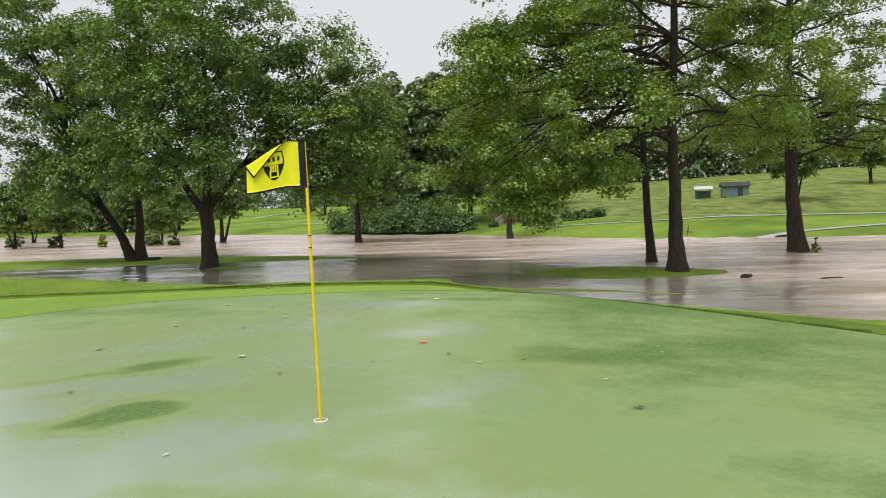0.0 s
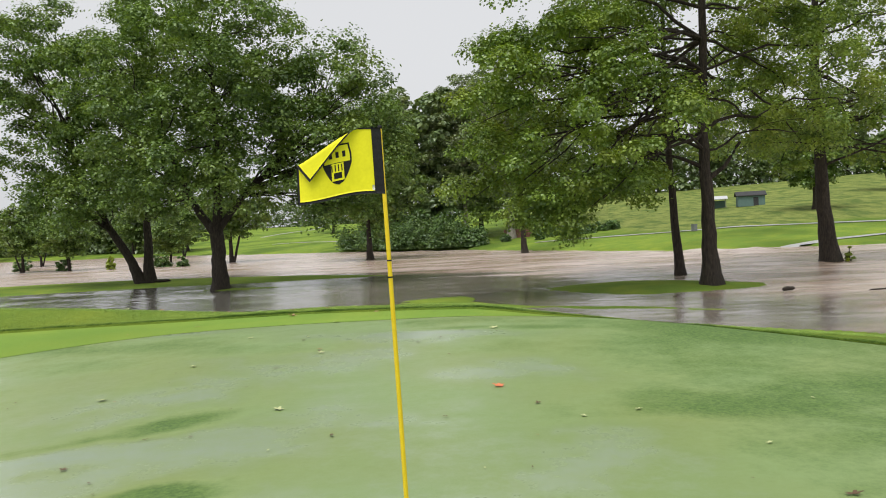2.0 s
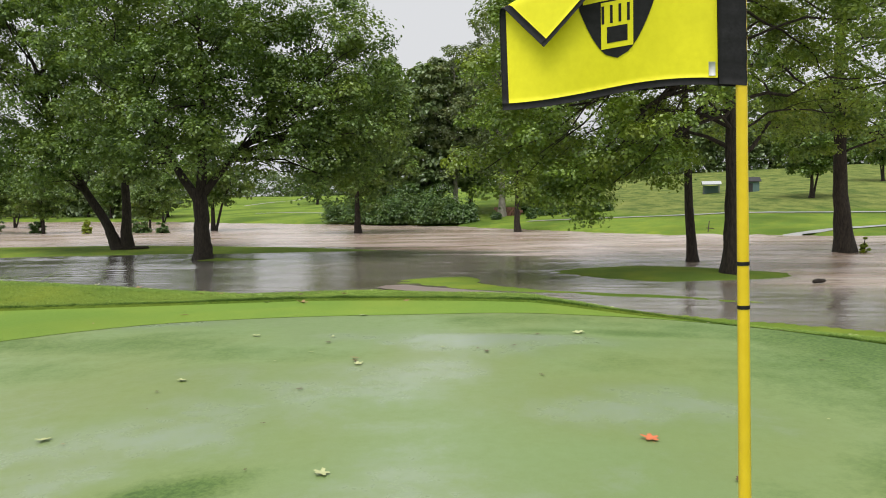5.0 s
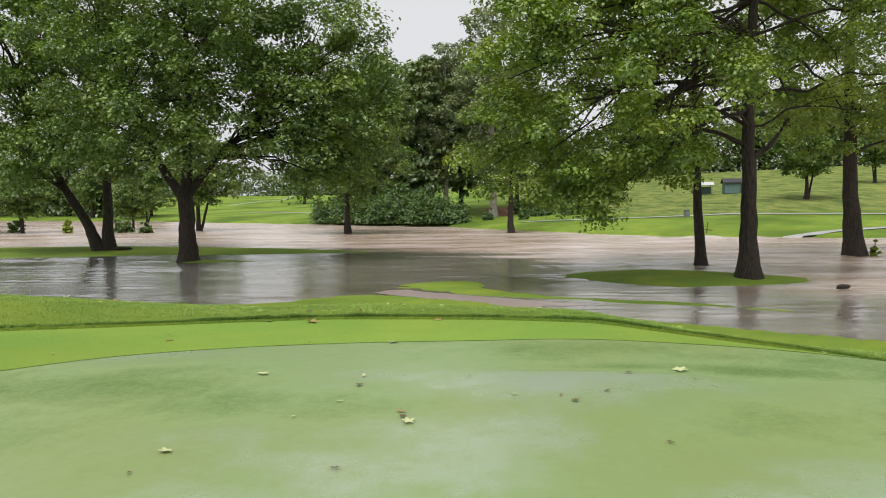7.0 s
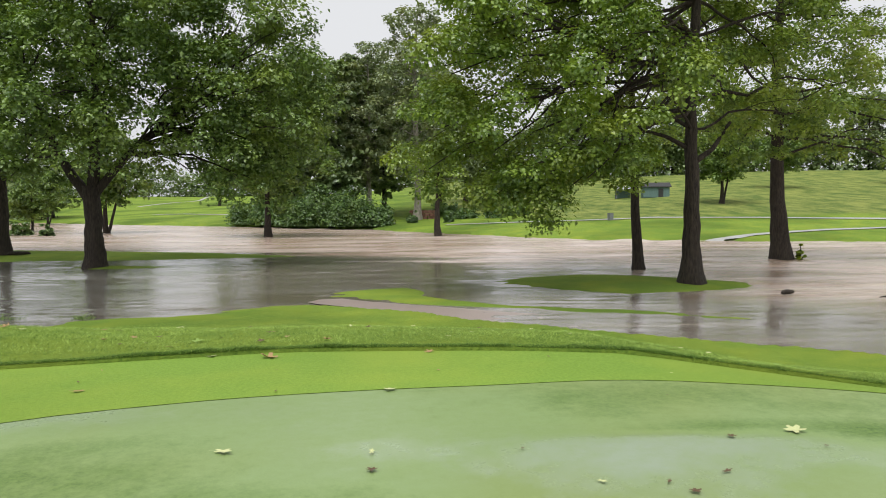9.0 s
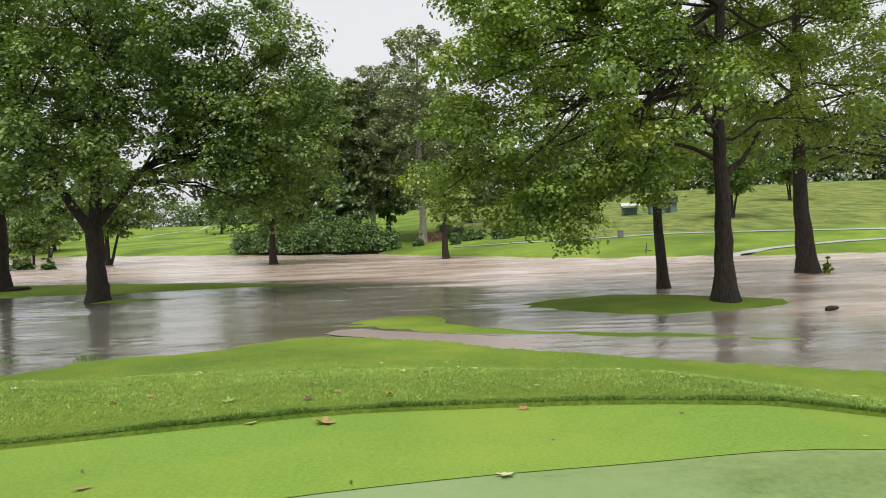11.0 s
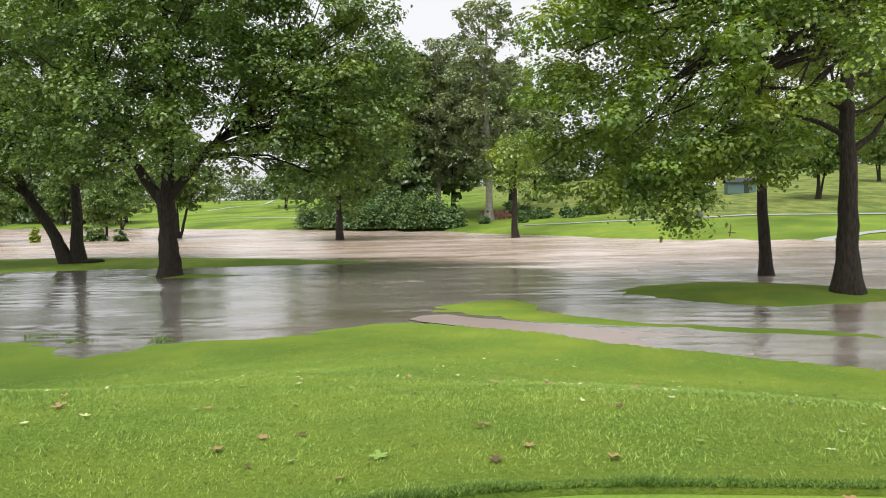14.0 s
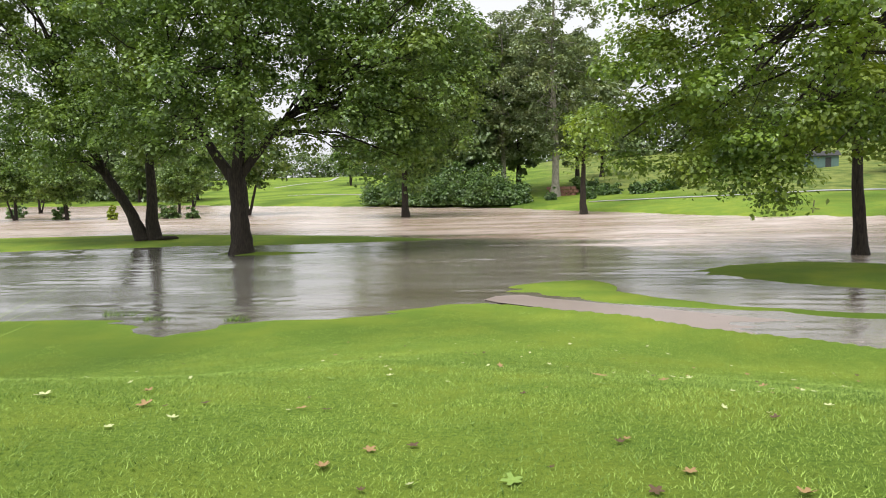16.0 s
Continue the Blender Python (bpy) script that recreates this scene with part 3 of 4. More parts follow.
def tree(label, seed, at, stems, lobes, leaf, per, mat, bark=BARK, spacing=1.5, dip=0.12, base=None, name="tree", category="tree"):
    """A tree. stems: (path points, radius at the base, radius at the top), from its foot; lobes: (x, y, z, rx, ry, rz, stem), the swelling parts of its crown."""
    rng = np.random.default_rng(seed)
    z0 = (ground_at(*at) if base is None else base) - dip
    root = tagged(new(name), label, category)
    root.location = (at[0], at[1], z0)
    vs, fs, count = [], [], 0

    def put(path, radii, sides):
        nonlocal count
        v, f = tube(path, radii, sides, count)
        vs.append(v)
        fs.append(f)
        count += len(v)

    spines = []
    for pts, r0, r1 in stems:
        pts = np.array(pts, float)
        t = np.linspace(0, len(pts) - 1, 5 * (len(pts) - 1) + 1)
        p = np.column_stack([np.interp(t, np.arange(len(pts)), pts[:, i]) for i in range(3)])
        p[1:-1] += rng.normal(0, 0.05 * r0, (len(p) - 2, 3)) * np.array([1, 1, 0.2])
        k = np.linspace(0, 1, len(p))
        r = r0 + (r1 - r0) * k ** 0.8
        if pts[0][2] < 0.5:
            r = r + 0.55 * r0 * np.exp(-(p[:, 2] - p[0, 2]) / (1.1 * r0 + 0.12))
        put(p, r, 18)
        spines.append((p, r))
    clumps, sizes = [], []
    for lx, ly, lz, rx, ry, rz, si in lobes:
        vol = rx * ry * rz
        m = max(5, int(4.6 * vol ** 0.8 / spacing ** 2.2))
        d = rng.normal(0, 1, (m, 3))
        d /= np.linalg.norm(d, axis=1)[:, None]
        d[:, 2] = np.where(rng.uniform(0, 1, m) < 0.68, np.abs(d[:, 2]), d[:, 2])
        rad = rng.uniform(0.45, 1.0, m) ** 0.5
        c = np.array([lx, ly, lz]) + d * rad[:, None] * np.array([rx, ry, rz])
        clumps.append(c)
        sizes.append(rng.uniform(0.5, 1.15, m) * spacing * 0.66)
        p, r = spines[si]
        j = int(np.argmin(np.abs(p[:, 2] - max(p[0, 2] + 0.34 * (p[-1, 2] - p[0, 2]), lz - 0.55 * math.hypot(lx, ly)) - rng.uniform(0, 0.25) * (p[-1, 2] - p[0, 2]))))
        limb = bend(rng, p[j], (lx, ly, lz), 9, 0.035, 0.07)
        r_limb = min(r[j] * 0.5, 0.022 + 0.009 * np.linalg.norm(limb[-1] - limb[0]))
        put(limb, np.linspace(r_limb, 0.02, 9), 7)
        for q in c[rng.permutation(m)[: max(2, m // 6)]]:
            a = limb[rng.integers(3, 9)]
            put(bend(rng, a, q, 5, 0.06, 0.05), np.linspace(0.018, 0.006, 5), 4)
    trunk = new("trunk", mesh_from("trunk", np.concatenate(vs), np.concatenate(fs), bark))
    trunk.parent = root
    lv, lf = leaf_cloud(rng, np.concatenate(clumps), np.concatenate(sizes), per, leaf)
    crown = new("crown", mesh_from("crown", lv, lf, mat, False))
    crown.parent = root
    return root


def lobes_in(seed, centre, radii, count, size, stem=0, low=-1.0):
    """Lobes strewn over an ellipsoid's outer part, so that the outline is uneven with gaps."""
    rng = np.random.default_rng(seed)
    out = []
    for i in range(count):
        zz = max(low, 1 - 2 * (i + 0.5) / count)
        a = i * 2.39996 + rng.uniform(-0.4, 0.4)
        r = math.sqrt(max(0.0, 1 - zz * zz)) * rng.uniform(0.7, 1.0)
        k = size * rng.uniform(0.75, 1.25)
        out.append((centre[0] + radii[0] * r * math.cos(a) * 0.82, centre[1] + radii[1] * r * math.sin(a) * 0.82, centre[2] + radii[2] * zz * 0.82, k, k, k * 0.72, stem))
    out.append((*centre, radii[0] * 0.32, radii[1] * 0.32, radii[2] * 0.36, stem))
    return out


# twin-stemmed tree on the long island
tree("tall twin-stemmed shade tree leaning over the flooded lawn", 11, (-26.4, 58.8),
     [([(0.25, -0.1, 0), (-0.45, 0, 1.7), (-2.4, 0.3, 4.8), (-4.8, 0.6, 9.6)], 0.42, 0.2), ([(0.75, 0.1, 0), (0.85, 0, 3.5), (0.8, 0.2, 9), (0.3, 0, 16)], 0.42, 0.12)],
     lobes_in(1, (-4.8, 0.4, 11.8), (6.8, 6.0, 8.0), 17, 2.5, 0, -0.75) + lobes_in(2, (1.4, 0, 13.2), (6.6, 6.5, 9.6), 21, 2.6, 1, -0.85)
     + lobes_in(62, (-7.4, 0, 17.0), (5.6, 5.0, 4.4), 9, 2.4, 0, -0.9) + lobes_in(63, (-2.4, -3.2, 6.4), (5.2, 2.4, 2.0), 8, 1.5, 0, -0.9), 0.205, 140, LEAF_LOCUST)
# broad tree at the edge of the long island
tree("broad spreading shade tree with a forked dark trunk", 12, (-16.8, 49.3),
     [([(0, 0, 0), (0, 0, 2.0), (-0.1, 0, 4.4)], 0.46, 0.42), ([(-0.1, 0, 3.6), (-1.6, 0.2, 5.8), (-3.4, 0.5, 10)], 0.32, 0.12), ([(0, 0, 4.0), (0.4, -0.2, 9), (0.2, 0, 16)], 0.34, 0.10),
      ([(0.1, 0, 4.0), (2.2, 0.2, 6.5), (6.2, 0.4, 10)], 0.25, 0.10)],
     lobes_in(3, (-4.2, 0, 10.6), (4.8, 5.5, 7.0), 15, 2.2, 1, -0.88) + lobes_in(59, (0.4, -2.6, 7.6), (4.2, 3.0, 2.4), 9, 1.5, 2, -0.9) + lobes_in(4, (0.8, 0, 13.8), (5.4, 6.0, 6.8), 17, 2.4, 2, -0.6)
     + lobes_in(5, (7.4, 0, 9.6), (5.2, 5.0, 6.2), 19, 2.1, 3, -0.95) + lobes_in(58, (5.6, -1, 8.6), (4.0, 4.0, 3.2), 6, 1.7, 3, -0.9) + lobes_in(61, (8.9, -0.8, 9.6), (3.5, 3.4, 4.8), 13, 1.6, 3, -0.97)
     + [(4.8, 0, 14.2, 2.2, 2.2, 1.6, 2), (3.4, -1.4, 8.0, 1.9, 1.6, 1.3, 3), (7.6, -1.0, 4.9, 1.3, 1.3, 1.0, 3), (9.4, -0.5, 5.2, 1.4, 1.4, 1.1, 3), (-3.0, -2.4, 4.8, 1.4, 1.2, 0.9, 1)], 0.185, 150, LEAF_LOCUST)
# tree in the river behind it
tree("dark leafy tree standing in the brown river", 13, (-12.1, 86.4), [([(0, 0, 0), (0, 0, 4), (0.2, 0, 14)], 0.42, 0.12)],
     lobes_in(6, (0.6, 0, 10.6), (6.2, 6.0, 7.6), 20, 2.6, 0, -0.9), 0.36, 80, LEAF_LOCUST)
# slim tree in the river
tree("slim tree with a bare lower trunk standing in the river", 14, (5.4, 84.8), [([(0, 0, 0), (0, 0, 4), (0.2, 0, 9)], 0.40, 0.1)],
     lobes_in(7, (0.3, 0, 7.6), (2.6, 2.6, 3.2), 8, 1.4, 0, -0.7), 0.30, 44, LEAF_MAPLE)
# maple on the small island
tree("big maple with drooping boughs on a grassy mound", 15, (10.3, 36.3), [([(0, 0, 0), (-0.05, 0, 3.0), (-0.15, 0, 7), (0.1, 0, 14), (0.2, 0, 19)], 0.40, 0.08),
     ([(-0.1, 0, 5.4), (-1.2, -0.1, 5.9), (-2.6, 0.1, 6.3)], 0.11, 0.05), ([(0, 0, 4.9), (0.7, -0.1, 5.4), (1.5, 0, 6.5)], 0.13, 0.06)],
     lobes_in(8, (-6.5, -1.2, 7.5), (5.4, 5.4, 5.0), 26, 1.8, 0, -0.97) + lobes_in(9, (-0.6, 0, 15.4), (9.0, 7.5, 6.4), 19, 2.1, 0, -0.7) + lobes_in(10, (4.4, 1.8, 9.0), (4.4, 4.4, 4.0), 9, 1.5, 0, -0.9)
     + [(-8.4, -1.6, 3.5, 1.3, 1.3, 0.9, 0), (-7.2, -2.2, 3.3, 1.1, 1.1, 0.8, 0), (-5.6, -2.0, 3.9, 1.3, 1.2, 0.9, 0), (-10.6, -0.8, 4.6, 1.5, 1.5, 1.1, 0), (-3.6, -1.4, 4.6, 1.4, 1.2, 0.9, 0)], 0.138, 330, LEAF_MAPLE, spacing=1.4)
# slim dark trunk next to it
tree("slender dark-trunked tree standing in shallow flood water", 16, (10.9, 43.4), [([(0, 0, 0), (-0.25, 0, 4), (-0.5, 0, 10), (-0.4, 0, 17)], 0.29, 0.08)],
     lobes_in(11, (-2.2, 0, 12.2), (6.2, 5.5, 6.6), 20, 2.1, 0, -0.8), 0.18, 130, LEAF_MAPLE)
# thick dark trunk in the river
tree("tall thick-trunked tree rising out of the muddy river", 17, (21.4, 48.3), [([(0, 0, 0), (-0.3, 0, 4), (-0.6, 0, 10), (-0.3, 0, 20)], 0.58, 0.15)],
     lobes_in(12, (0.3, 0, 15.0), (8.0, 7.0, 9.2), 29, 2.1, 0, -0.85) + lobes_in(13, (4.8, -2, 8.0), (5.4, 4.0, 3.0), 9, 1.5, 0, -0.95) + lobes_in(57, (-4.2, 0, 8.8), (3.8, 4.0, 3.0), 6, 1.4, 0, -0.9), 0.19, 118, LEAF_MAPLE)

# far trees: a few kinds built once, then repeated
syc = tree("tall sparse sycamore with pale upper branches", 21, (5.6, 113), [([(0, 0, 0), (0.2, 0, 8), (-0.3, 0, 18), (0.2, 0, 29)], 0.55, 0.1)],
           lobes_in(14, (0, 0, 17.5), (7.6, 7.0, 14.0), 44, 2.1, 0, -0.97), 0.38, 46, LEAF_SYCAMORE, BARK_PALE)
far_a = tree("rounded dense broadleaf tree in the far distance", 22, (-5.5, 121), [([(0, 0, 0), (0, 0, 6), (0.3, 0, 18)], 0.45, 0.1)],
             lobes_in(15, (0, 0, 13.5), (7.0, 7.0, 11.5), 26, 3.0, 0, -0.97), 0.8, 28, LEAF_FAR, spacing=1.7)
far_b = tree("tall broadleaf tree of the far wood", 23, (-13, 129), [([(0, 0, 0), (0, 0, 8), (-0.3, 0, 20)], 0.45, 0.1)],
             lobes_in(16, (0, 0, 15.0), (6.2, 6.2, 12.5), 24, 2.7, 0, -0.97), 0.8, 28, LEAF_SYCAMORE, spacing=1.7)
low_c = tree("low spreading tree with several stems by the water", 24, (-32.6, 100.3), [([(0, 0, 0), (0, 0, 4), (0.2, 0, 8)], 0.34, 0.1), ([(0.2, 0, 0), (1.2, 0, 4), (2.4, 0.2, 7)], 0.2, 0.08)],
             lobes_in(17, (0, 0, 8.0), (5.2, 5.2, 5.2), 16, 2.3, 0, -0.9), 0.45, 60, LEAF_LOCUST, spacing=1.5)
FAR = [  # source, x, y, scale, turn
    (far_a, 1.5, 127, 1.0, 40), (far_b, 11, 131, 0.9, 80), (far_a, -16, 141, 0.9, 10), (far_b, 18, 150, 0.8, 200), (syc, -1, 119, 0.86, 130), 
    (far_b, -78, 176, 0.6, 20), (far_a, -66, 172, 0.55, 120), (low_c, -57, 146, 0.7, 20), (low_c, -44, 108, 0.55, 100), (low_c, -61, 100, 0.7, 210), (low_c, -53.5, 98, 0.62, 140), (low_c, -66, 166, 0.75, 60), (low_c, -80, 174, 0.8, 10), (low_c, -95, 186, 0.8, 250), (low_c, -75, 128, 0.7, 33),
    (far_b, -86, 118, 0.55, 15), (far_a, -90, 184, 0.6, 0), (far_b, -101, 188, 0.6, 50), (far_a, -113, 192, 0.65, 95), (far_b, -126, 190, 0.6, 140),
    (far_b, -142, 205, 0.7, 230), (far_a, -158, 200, 0.7, 270),
    (low_c, -38, 205, 0.9, 60), 
    (far_a, 52, 208, 0.85, 14), (far_b, 66, 200, 0.8, 66), (far_a, 80, 196, 0.9, 111), (far_b, 94, 190, 0.85, 150), (far_a, 109, 186, 0.9, 190), (far_b, 124, 180, 0.8, 240), (far_a, 140, 176, 0.9, 290),
    (low_c, 43.5, 98.3, 0.8, 18), (low_c, 66, 122, 0.7, 88), (low_c, 92, 126, 0.7, 260),
]
for src, x, y, k, turn in FAR:
    z = max(ground_at(x, y), WATER - 0.3) - 0.1
    copy_thing(src, pose(x, y, z, 0, 0, turn) @ Matrix.Scale(k, 4))


def far_wood(label, seed, pts, deep, tall, n):
    """A distant belt of trees seen as one uneven mass of foliage."""
    rng = np.random.default_rng(seed)
    pts = np.array(pts, float)
    t = rng.uniform(0, len(pts) - 1, n)
    x = np.interp(t, np.arange(len(pts)), pts[:, 0])
    y = np.interp(t, np.arange(len(pts)), pts[:, 1]) + rng.uniform(0, deep, n)
    top = tall * (0.55 + 0.6 * lattice(x / 11, y / 60, seed) + 0.25 * lattice(x / 3.5, y / 30, seed + 1))
    c = np.column_stack([x, y, height(x, y) + top * rng.uniform(0.0, 1, n)])
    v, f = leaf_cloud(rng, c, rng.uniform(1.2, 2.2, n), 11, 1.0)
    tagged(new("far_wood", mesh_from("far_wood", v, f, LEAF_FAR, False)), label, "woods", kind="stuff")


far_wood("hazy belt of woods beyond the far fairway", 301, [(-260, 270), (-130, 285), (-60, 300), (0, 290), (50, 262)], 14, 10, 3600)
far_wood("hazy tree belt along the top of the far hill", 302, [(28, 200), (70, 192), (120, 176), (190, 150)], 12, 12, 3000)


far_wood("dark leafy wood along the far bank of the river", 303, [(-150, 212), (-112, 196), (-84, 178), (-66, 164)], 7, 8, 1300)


# ---- shrubs ----
def shrub(label, seed, at, r, h, leaf, n, mat, category="bush", name="bush", base=None):
    rng = np.random.default_rng(seed)
    root = tagged(new(name), label, category)
    root.location = (at[0], at[1], (ground_at(*at) if base is None else base) - 0.05)
    a, e = rng.uniform(0, 2 * math.pi, n), rng.uniform(0.02, 1, n)
    k = rng.uniform(0.55, 1.0, n) * (0.85 + 0.3 * np.sin(a * 3 + seed) * e)
    c = np.column_stack([r * np.cos(a) * np.sqrt(1 - (e * 0.92) ** 2) * k, r * np.sin(a) * np.sqrt(1 - (e * 0.92) ** 2) * k, h * e * k])
    v, f = leaf_cloud(rng, c, np.full(n, r * 0.2), 34, leaf)
    v[:, 2] = np.abs(v[:, 2])
    new("foliage", mesh_from("foliage", v, f, mat, False)).parent = root
    vs, fs, count = [], [], 0
    for q in c[:14]:
        tv, tf = tube(bend(rng, (0, 0, 0), q, 5, 0.05, 0.05), np.linspace(0.05, 0.015, 5), 5, count)
        vs.append(tv)
        fs.append(tf)
        count += len(tv)
    new("stems", mesh_from("stems", np.concatenate(vs), np.concatenate(fs), BARK)).parent = root
    return root


for i, (x, y, r, h) in enumerate([(-18.5, 123.5, 3.4, 4.2), (-14.5, 119.5, 3.6, 4.8), (-10.5, 115.5, 3.6, 5.4), (-7, 113, 3.2, 4.6), (-3.6, 109.5, 3.4, 5.0), (-1.0, 107.5, 2.6, 3.4), (-12, 123, 4, 6.5), (-5, 117, 4, 6.5)]):
    tagged(shrub("vine-covered dark green thicket on the river bank", 60 + i, (x, y), r * 1.25, h, 0.3, 260, LEAF_SHRUB), group="thickets on the far bank")

# ---- the flag ----
YELLOW = rough_stuff("yellow_enamel", (0.78, 0.55, 0.01), (0.85, 0.62, 0.02), 30, 0.35, 0.05, 0.001, "object", spec=0.5)
CLOTH = rough_stuff("yellow_nylon", (0.80, 0.74, 0.012), (0.88, 0.82, 0.02), 60, 0.6, 0.1, 0.001, "object", spec=0.3)
BLACK_CLOTH = rough_stuff("black_webbing", (0.006, 0.006, 0.007), (0.02, 0.02, 0.022), 90, 0.8, 0.3, 0.001, "object")
WHITE_PLASTIC = rough_stuff("white_cup_liner", (0.62, 0.62, 0.60), (0.75, 0.75, 0.73), 20, 0.4, 0.05, 0.001, "object")


def part(name, bm, material, parent, label=""):
    me = bpy.data.meshes.new(name)
    bm.to_mesh(me)
    bm.free()
    me.materials.append(material)
    ob = new(name, me)
    ob.parent = parent
    if label:
        ob["label"] = label
    return ob


CUP = (-1.044, 6.19)
flag_stick = tagged(new("flagstick"), "yellow flagstick with a black-edged yellow flag in the hole", "golf flag")
flag_stick.matrix_world = pose(*CUP, ground_at(*CUP), 0, -1.1, 0)


def mesh_part(name, v, f, material, parent, label="", smooth=True):
    ob = new(name, mesh_from(name, v, f, material, smooth))
    ob.parent = parent
    if label:
        ob["label"] = label
    return ob


TOP = 2.13
v, f = tube([(0, 0, z) for z in np.linspace(-0.03, TOP, 12)], np.linspace(0.0132, 0.0110, 12), 14)
stick = mesh_part("stick", v, f, YELLOW, flag_stick)
for z in (1.415, 1.325):
    v, f = tube([(0, 0, z - 0.004), (0, 0, z + 0.004)], [0.0128, 0.0128], 14)
    mesh_part("band", v, f, BLACK_CLOTH, stick, "worn black band")
bm = bmesh.new()
bmesh.ops.create_uvsphere(bm, u_segments=14, v_segments=8, radius=0.014, matrix=Matrix.Translation((0, 0, TOP)))
part("cap", bm, BLACK_CLOTH, flag_stick, "black rounded cap")

FLY, DROP = 0.50, 0.355


FOLD_FROM, FOLD_TO, ROLL = np.array((0.16, 1.0)), np.array((1.0, 0.56)), 0.012


def cloth(u, w, off=0.0):
    """A point of the flag: u along the fly, w from the bottom edge up; off lifts it off the near face. Its upper outer corner is blown over to the near side."""
    u, w = np.asarray(u, float), np.asarray(w, float)
    a, b = FOLD_FROM * (FLY, DROP), FOLD_TO * (FLY, DROP)
    along = (b - a) / np.linalg.norm(b - a)
    nx, nz = -along[1], along[0]
    px, pz = u * FLY, w * DROP
    over = (px - a[0]) * nx + (pz - a[1]) * nz
    arc = np.clip(over / ROLL, 0, math.pi)
    past = np.maximum(over - math.pi * ROLL, 0)
    target = np.where(over > 0, ROLL * np.sin(arc) - past, over)
    lift = ROLL * (1 - np.cos(arc)) + 0.05 * past
    out = (px + (target - over) * nx) / FLY
    rise = (pz + (target - over) * nz) / DROP
    z = TOP - DROP + DROP * rise - 0.018 * np.abs(out) ** 1.4 + 0.012 * np.sin(5.5 * out)
    y = 0.03 * np.sin(6.2 * out + 1.3 * rise) * np.abs(out) ** 0.8 + 0.05 * out
    return np.stack([-FLY * (out - 0.04 * out * out), y - lift - off * np.cos(arc), z], -1)


def cloth_patch(u0, u1, w0, w1, nu, nw, off, edge=None):
    uu, ww = np.meshgrid(np.linspace(u0, u1, nu + 1), np.linspace(w0, w1, nw + 1))
    if edge is not None:
        lo, hi = edge(ww)
        uu = lo + (hi - lo) * (uu - u0) / (u1 - u0)
    p = cloth(uu, ww, off).reshape(-1, 3)
    idx = np.arange((nu + 1) * (nw + 1)).reshape(nw + 1, nu + 1)
    return p, np.stack([idx[:-1, :-1], idx[:-1, 1:], idx[1:, 1:], idx[1:, :-1]], -1).reshape(-1, 4)


def slab(u0, u1, w0, w1, nu, nw, off, thick, edge=None):
    """The same with two faces and a rim."""
    a, f = cloth_patch(u0, u1, w0, w1, nu, nw, off, edge)
    b, _ = cloth_patch(u0, u1, w0, w1, nu, nw, off - thick, edge)
    n = len(a)
    idx = np.arange(n).reshape(nw + 1, nu + 1)
    rim = np.concatenate([idx[0], idx[1:, -1], idx[-1, -2::-1], idx[-2:0:-1, 0]])
    r = np.stack([rim, np.roll(rim, -1), np.roll(rim, -1) + n, rim + n], 1)
    return np.concatenate([a, b]), np.concatenate([f, f[:, ::-1] + n, r])


v, f = slab(0.09, 0.985, 0.035, 0.985, 44, 26, 0.0, 0.0012)
flag = mesh_part("flag", v, f, CLOTH, flag_stick, "yellow nylon flag with a shield emblem")
for a in ((0.09, 1.0, 0.0, 0.04), (0.09, 1.0, 0.975, 1.0), (0.972, 1.0, 0.04, 0.975)):
    v, f = slab(*a, 44 if a[1] - a[0] > 0.5 else 2, 2 if a[3] - a[2] < 0.5 else 26, 0.001, 0.0032)
    mesh_part("hem", v, f, BLACK_CLOTH, flag, "black stitched hem")
v, f = slab(-0.012, 0.095, 0.0, 1.0, 5, 24, 0.013, 0.002)
v[:, 1] += 0.002 * np.sin(v[:, 2] * 150)
mesh_part("sleeve", v, f, BLACK_CLOTH, flag, "ribbed black hoist sleeve")
v, f = slab(-0.012, 0.095, 0.0, 1.0, 5, 24, -0.011, 0.002)
mesh_part("sleeve", v, f, BLACK_CLOTH, flag, "ribbed black hoist sleeve")
v, f = slab(0.10, 0.125, 0.05, 0.13, 2, 2, 0.0015, 0.001)
mesh_part("tag", v, f, WHITE_PLASTIC, flag, "small white tag")


def shield(grow):
    def edge(w):
        t = np.clip((w - (0.20 - grow)) / (0.60 + 2 * grow), 0, 1)
        half = (0.165 + grow * 0.75) * np.sqrt(np.clip(t * 1.9, 0, 1)) * (1 - 0.12 * np.clip(t - 0.75, 0, 1) * 4)
        return 0.50 - half, 0.50 + half
    return edge


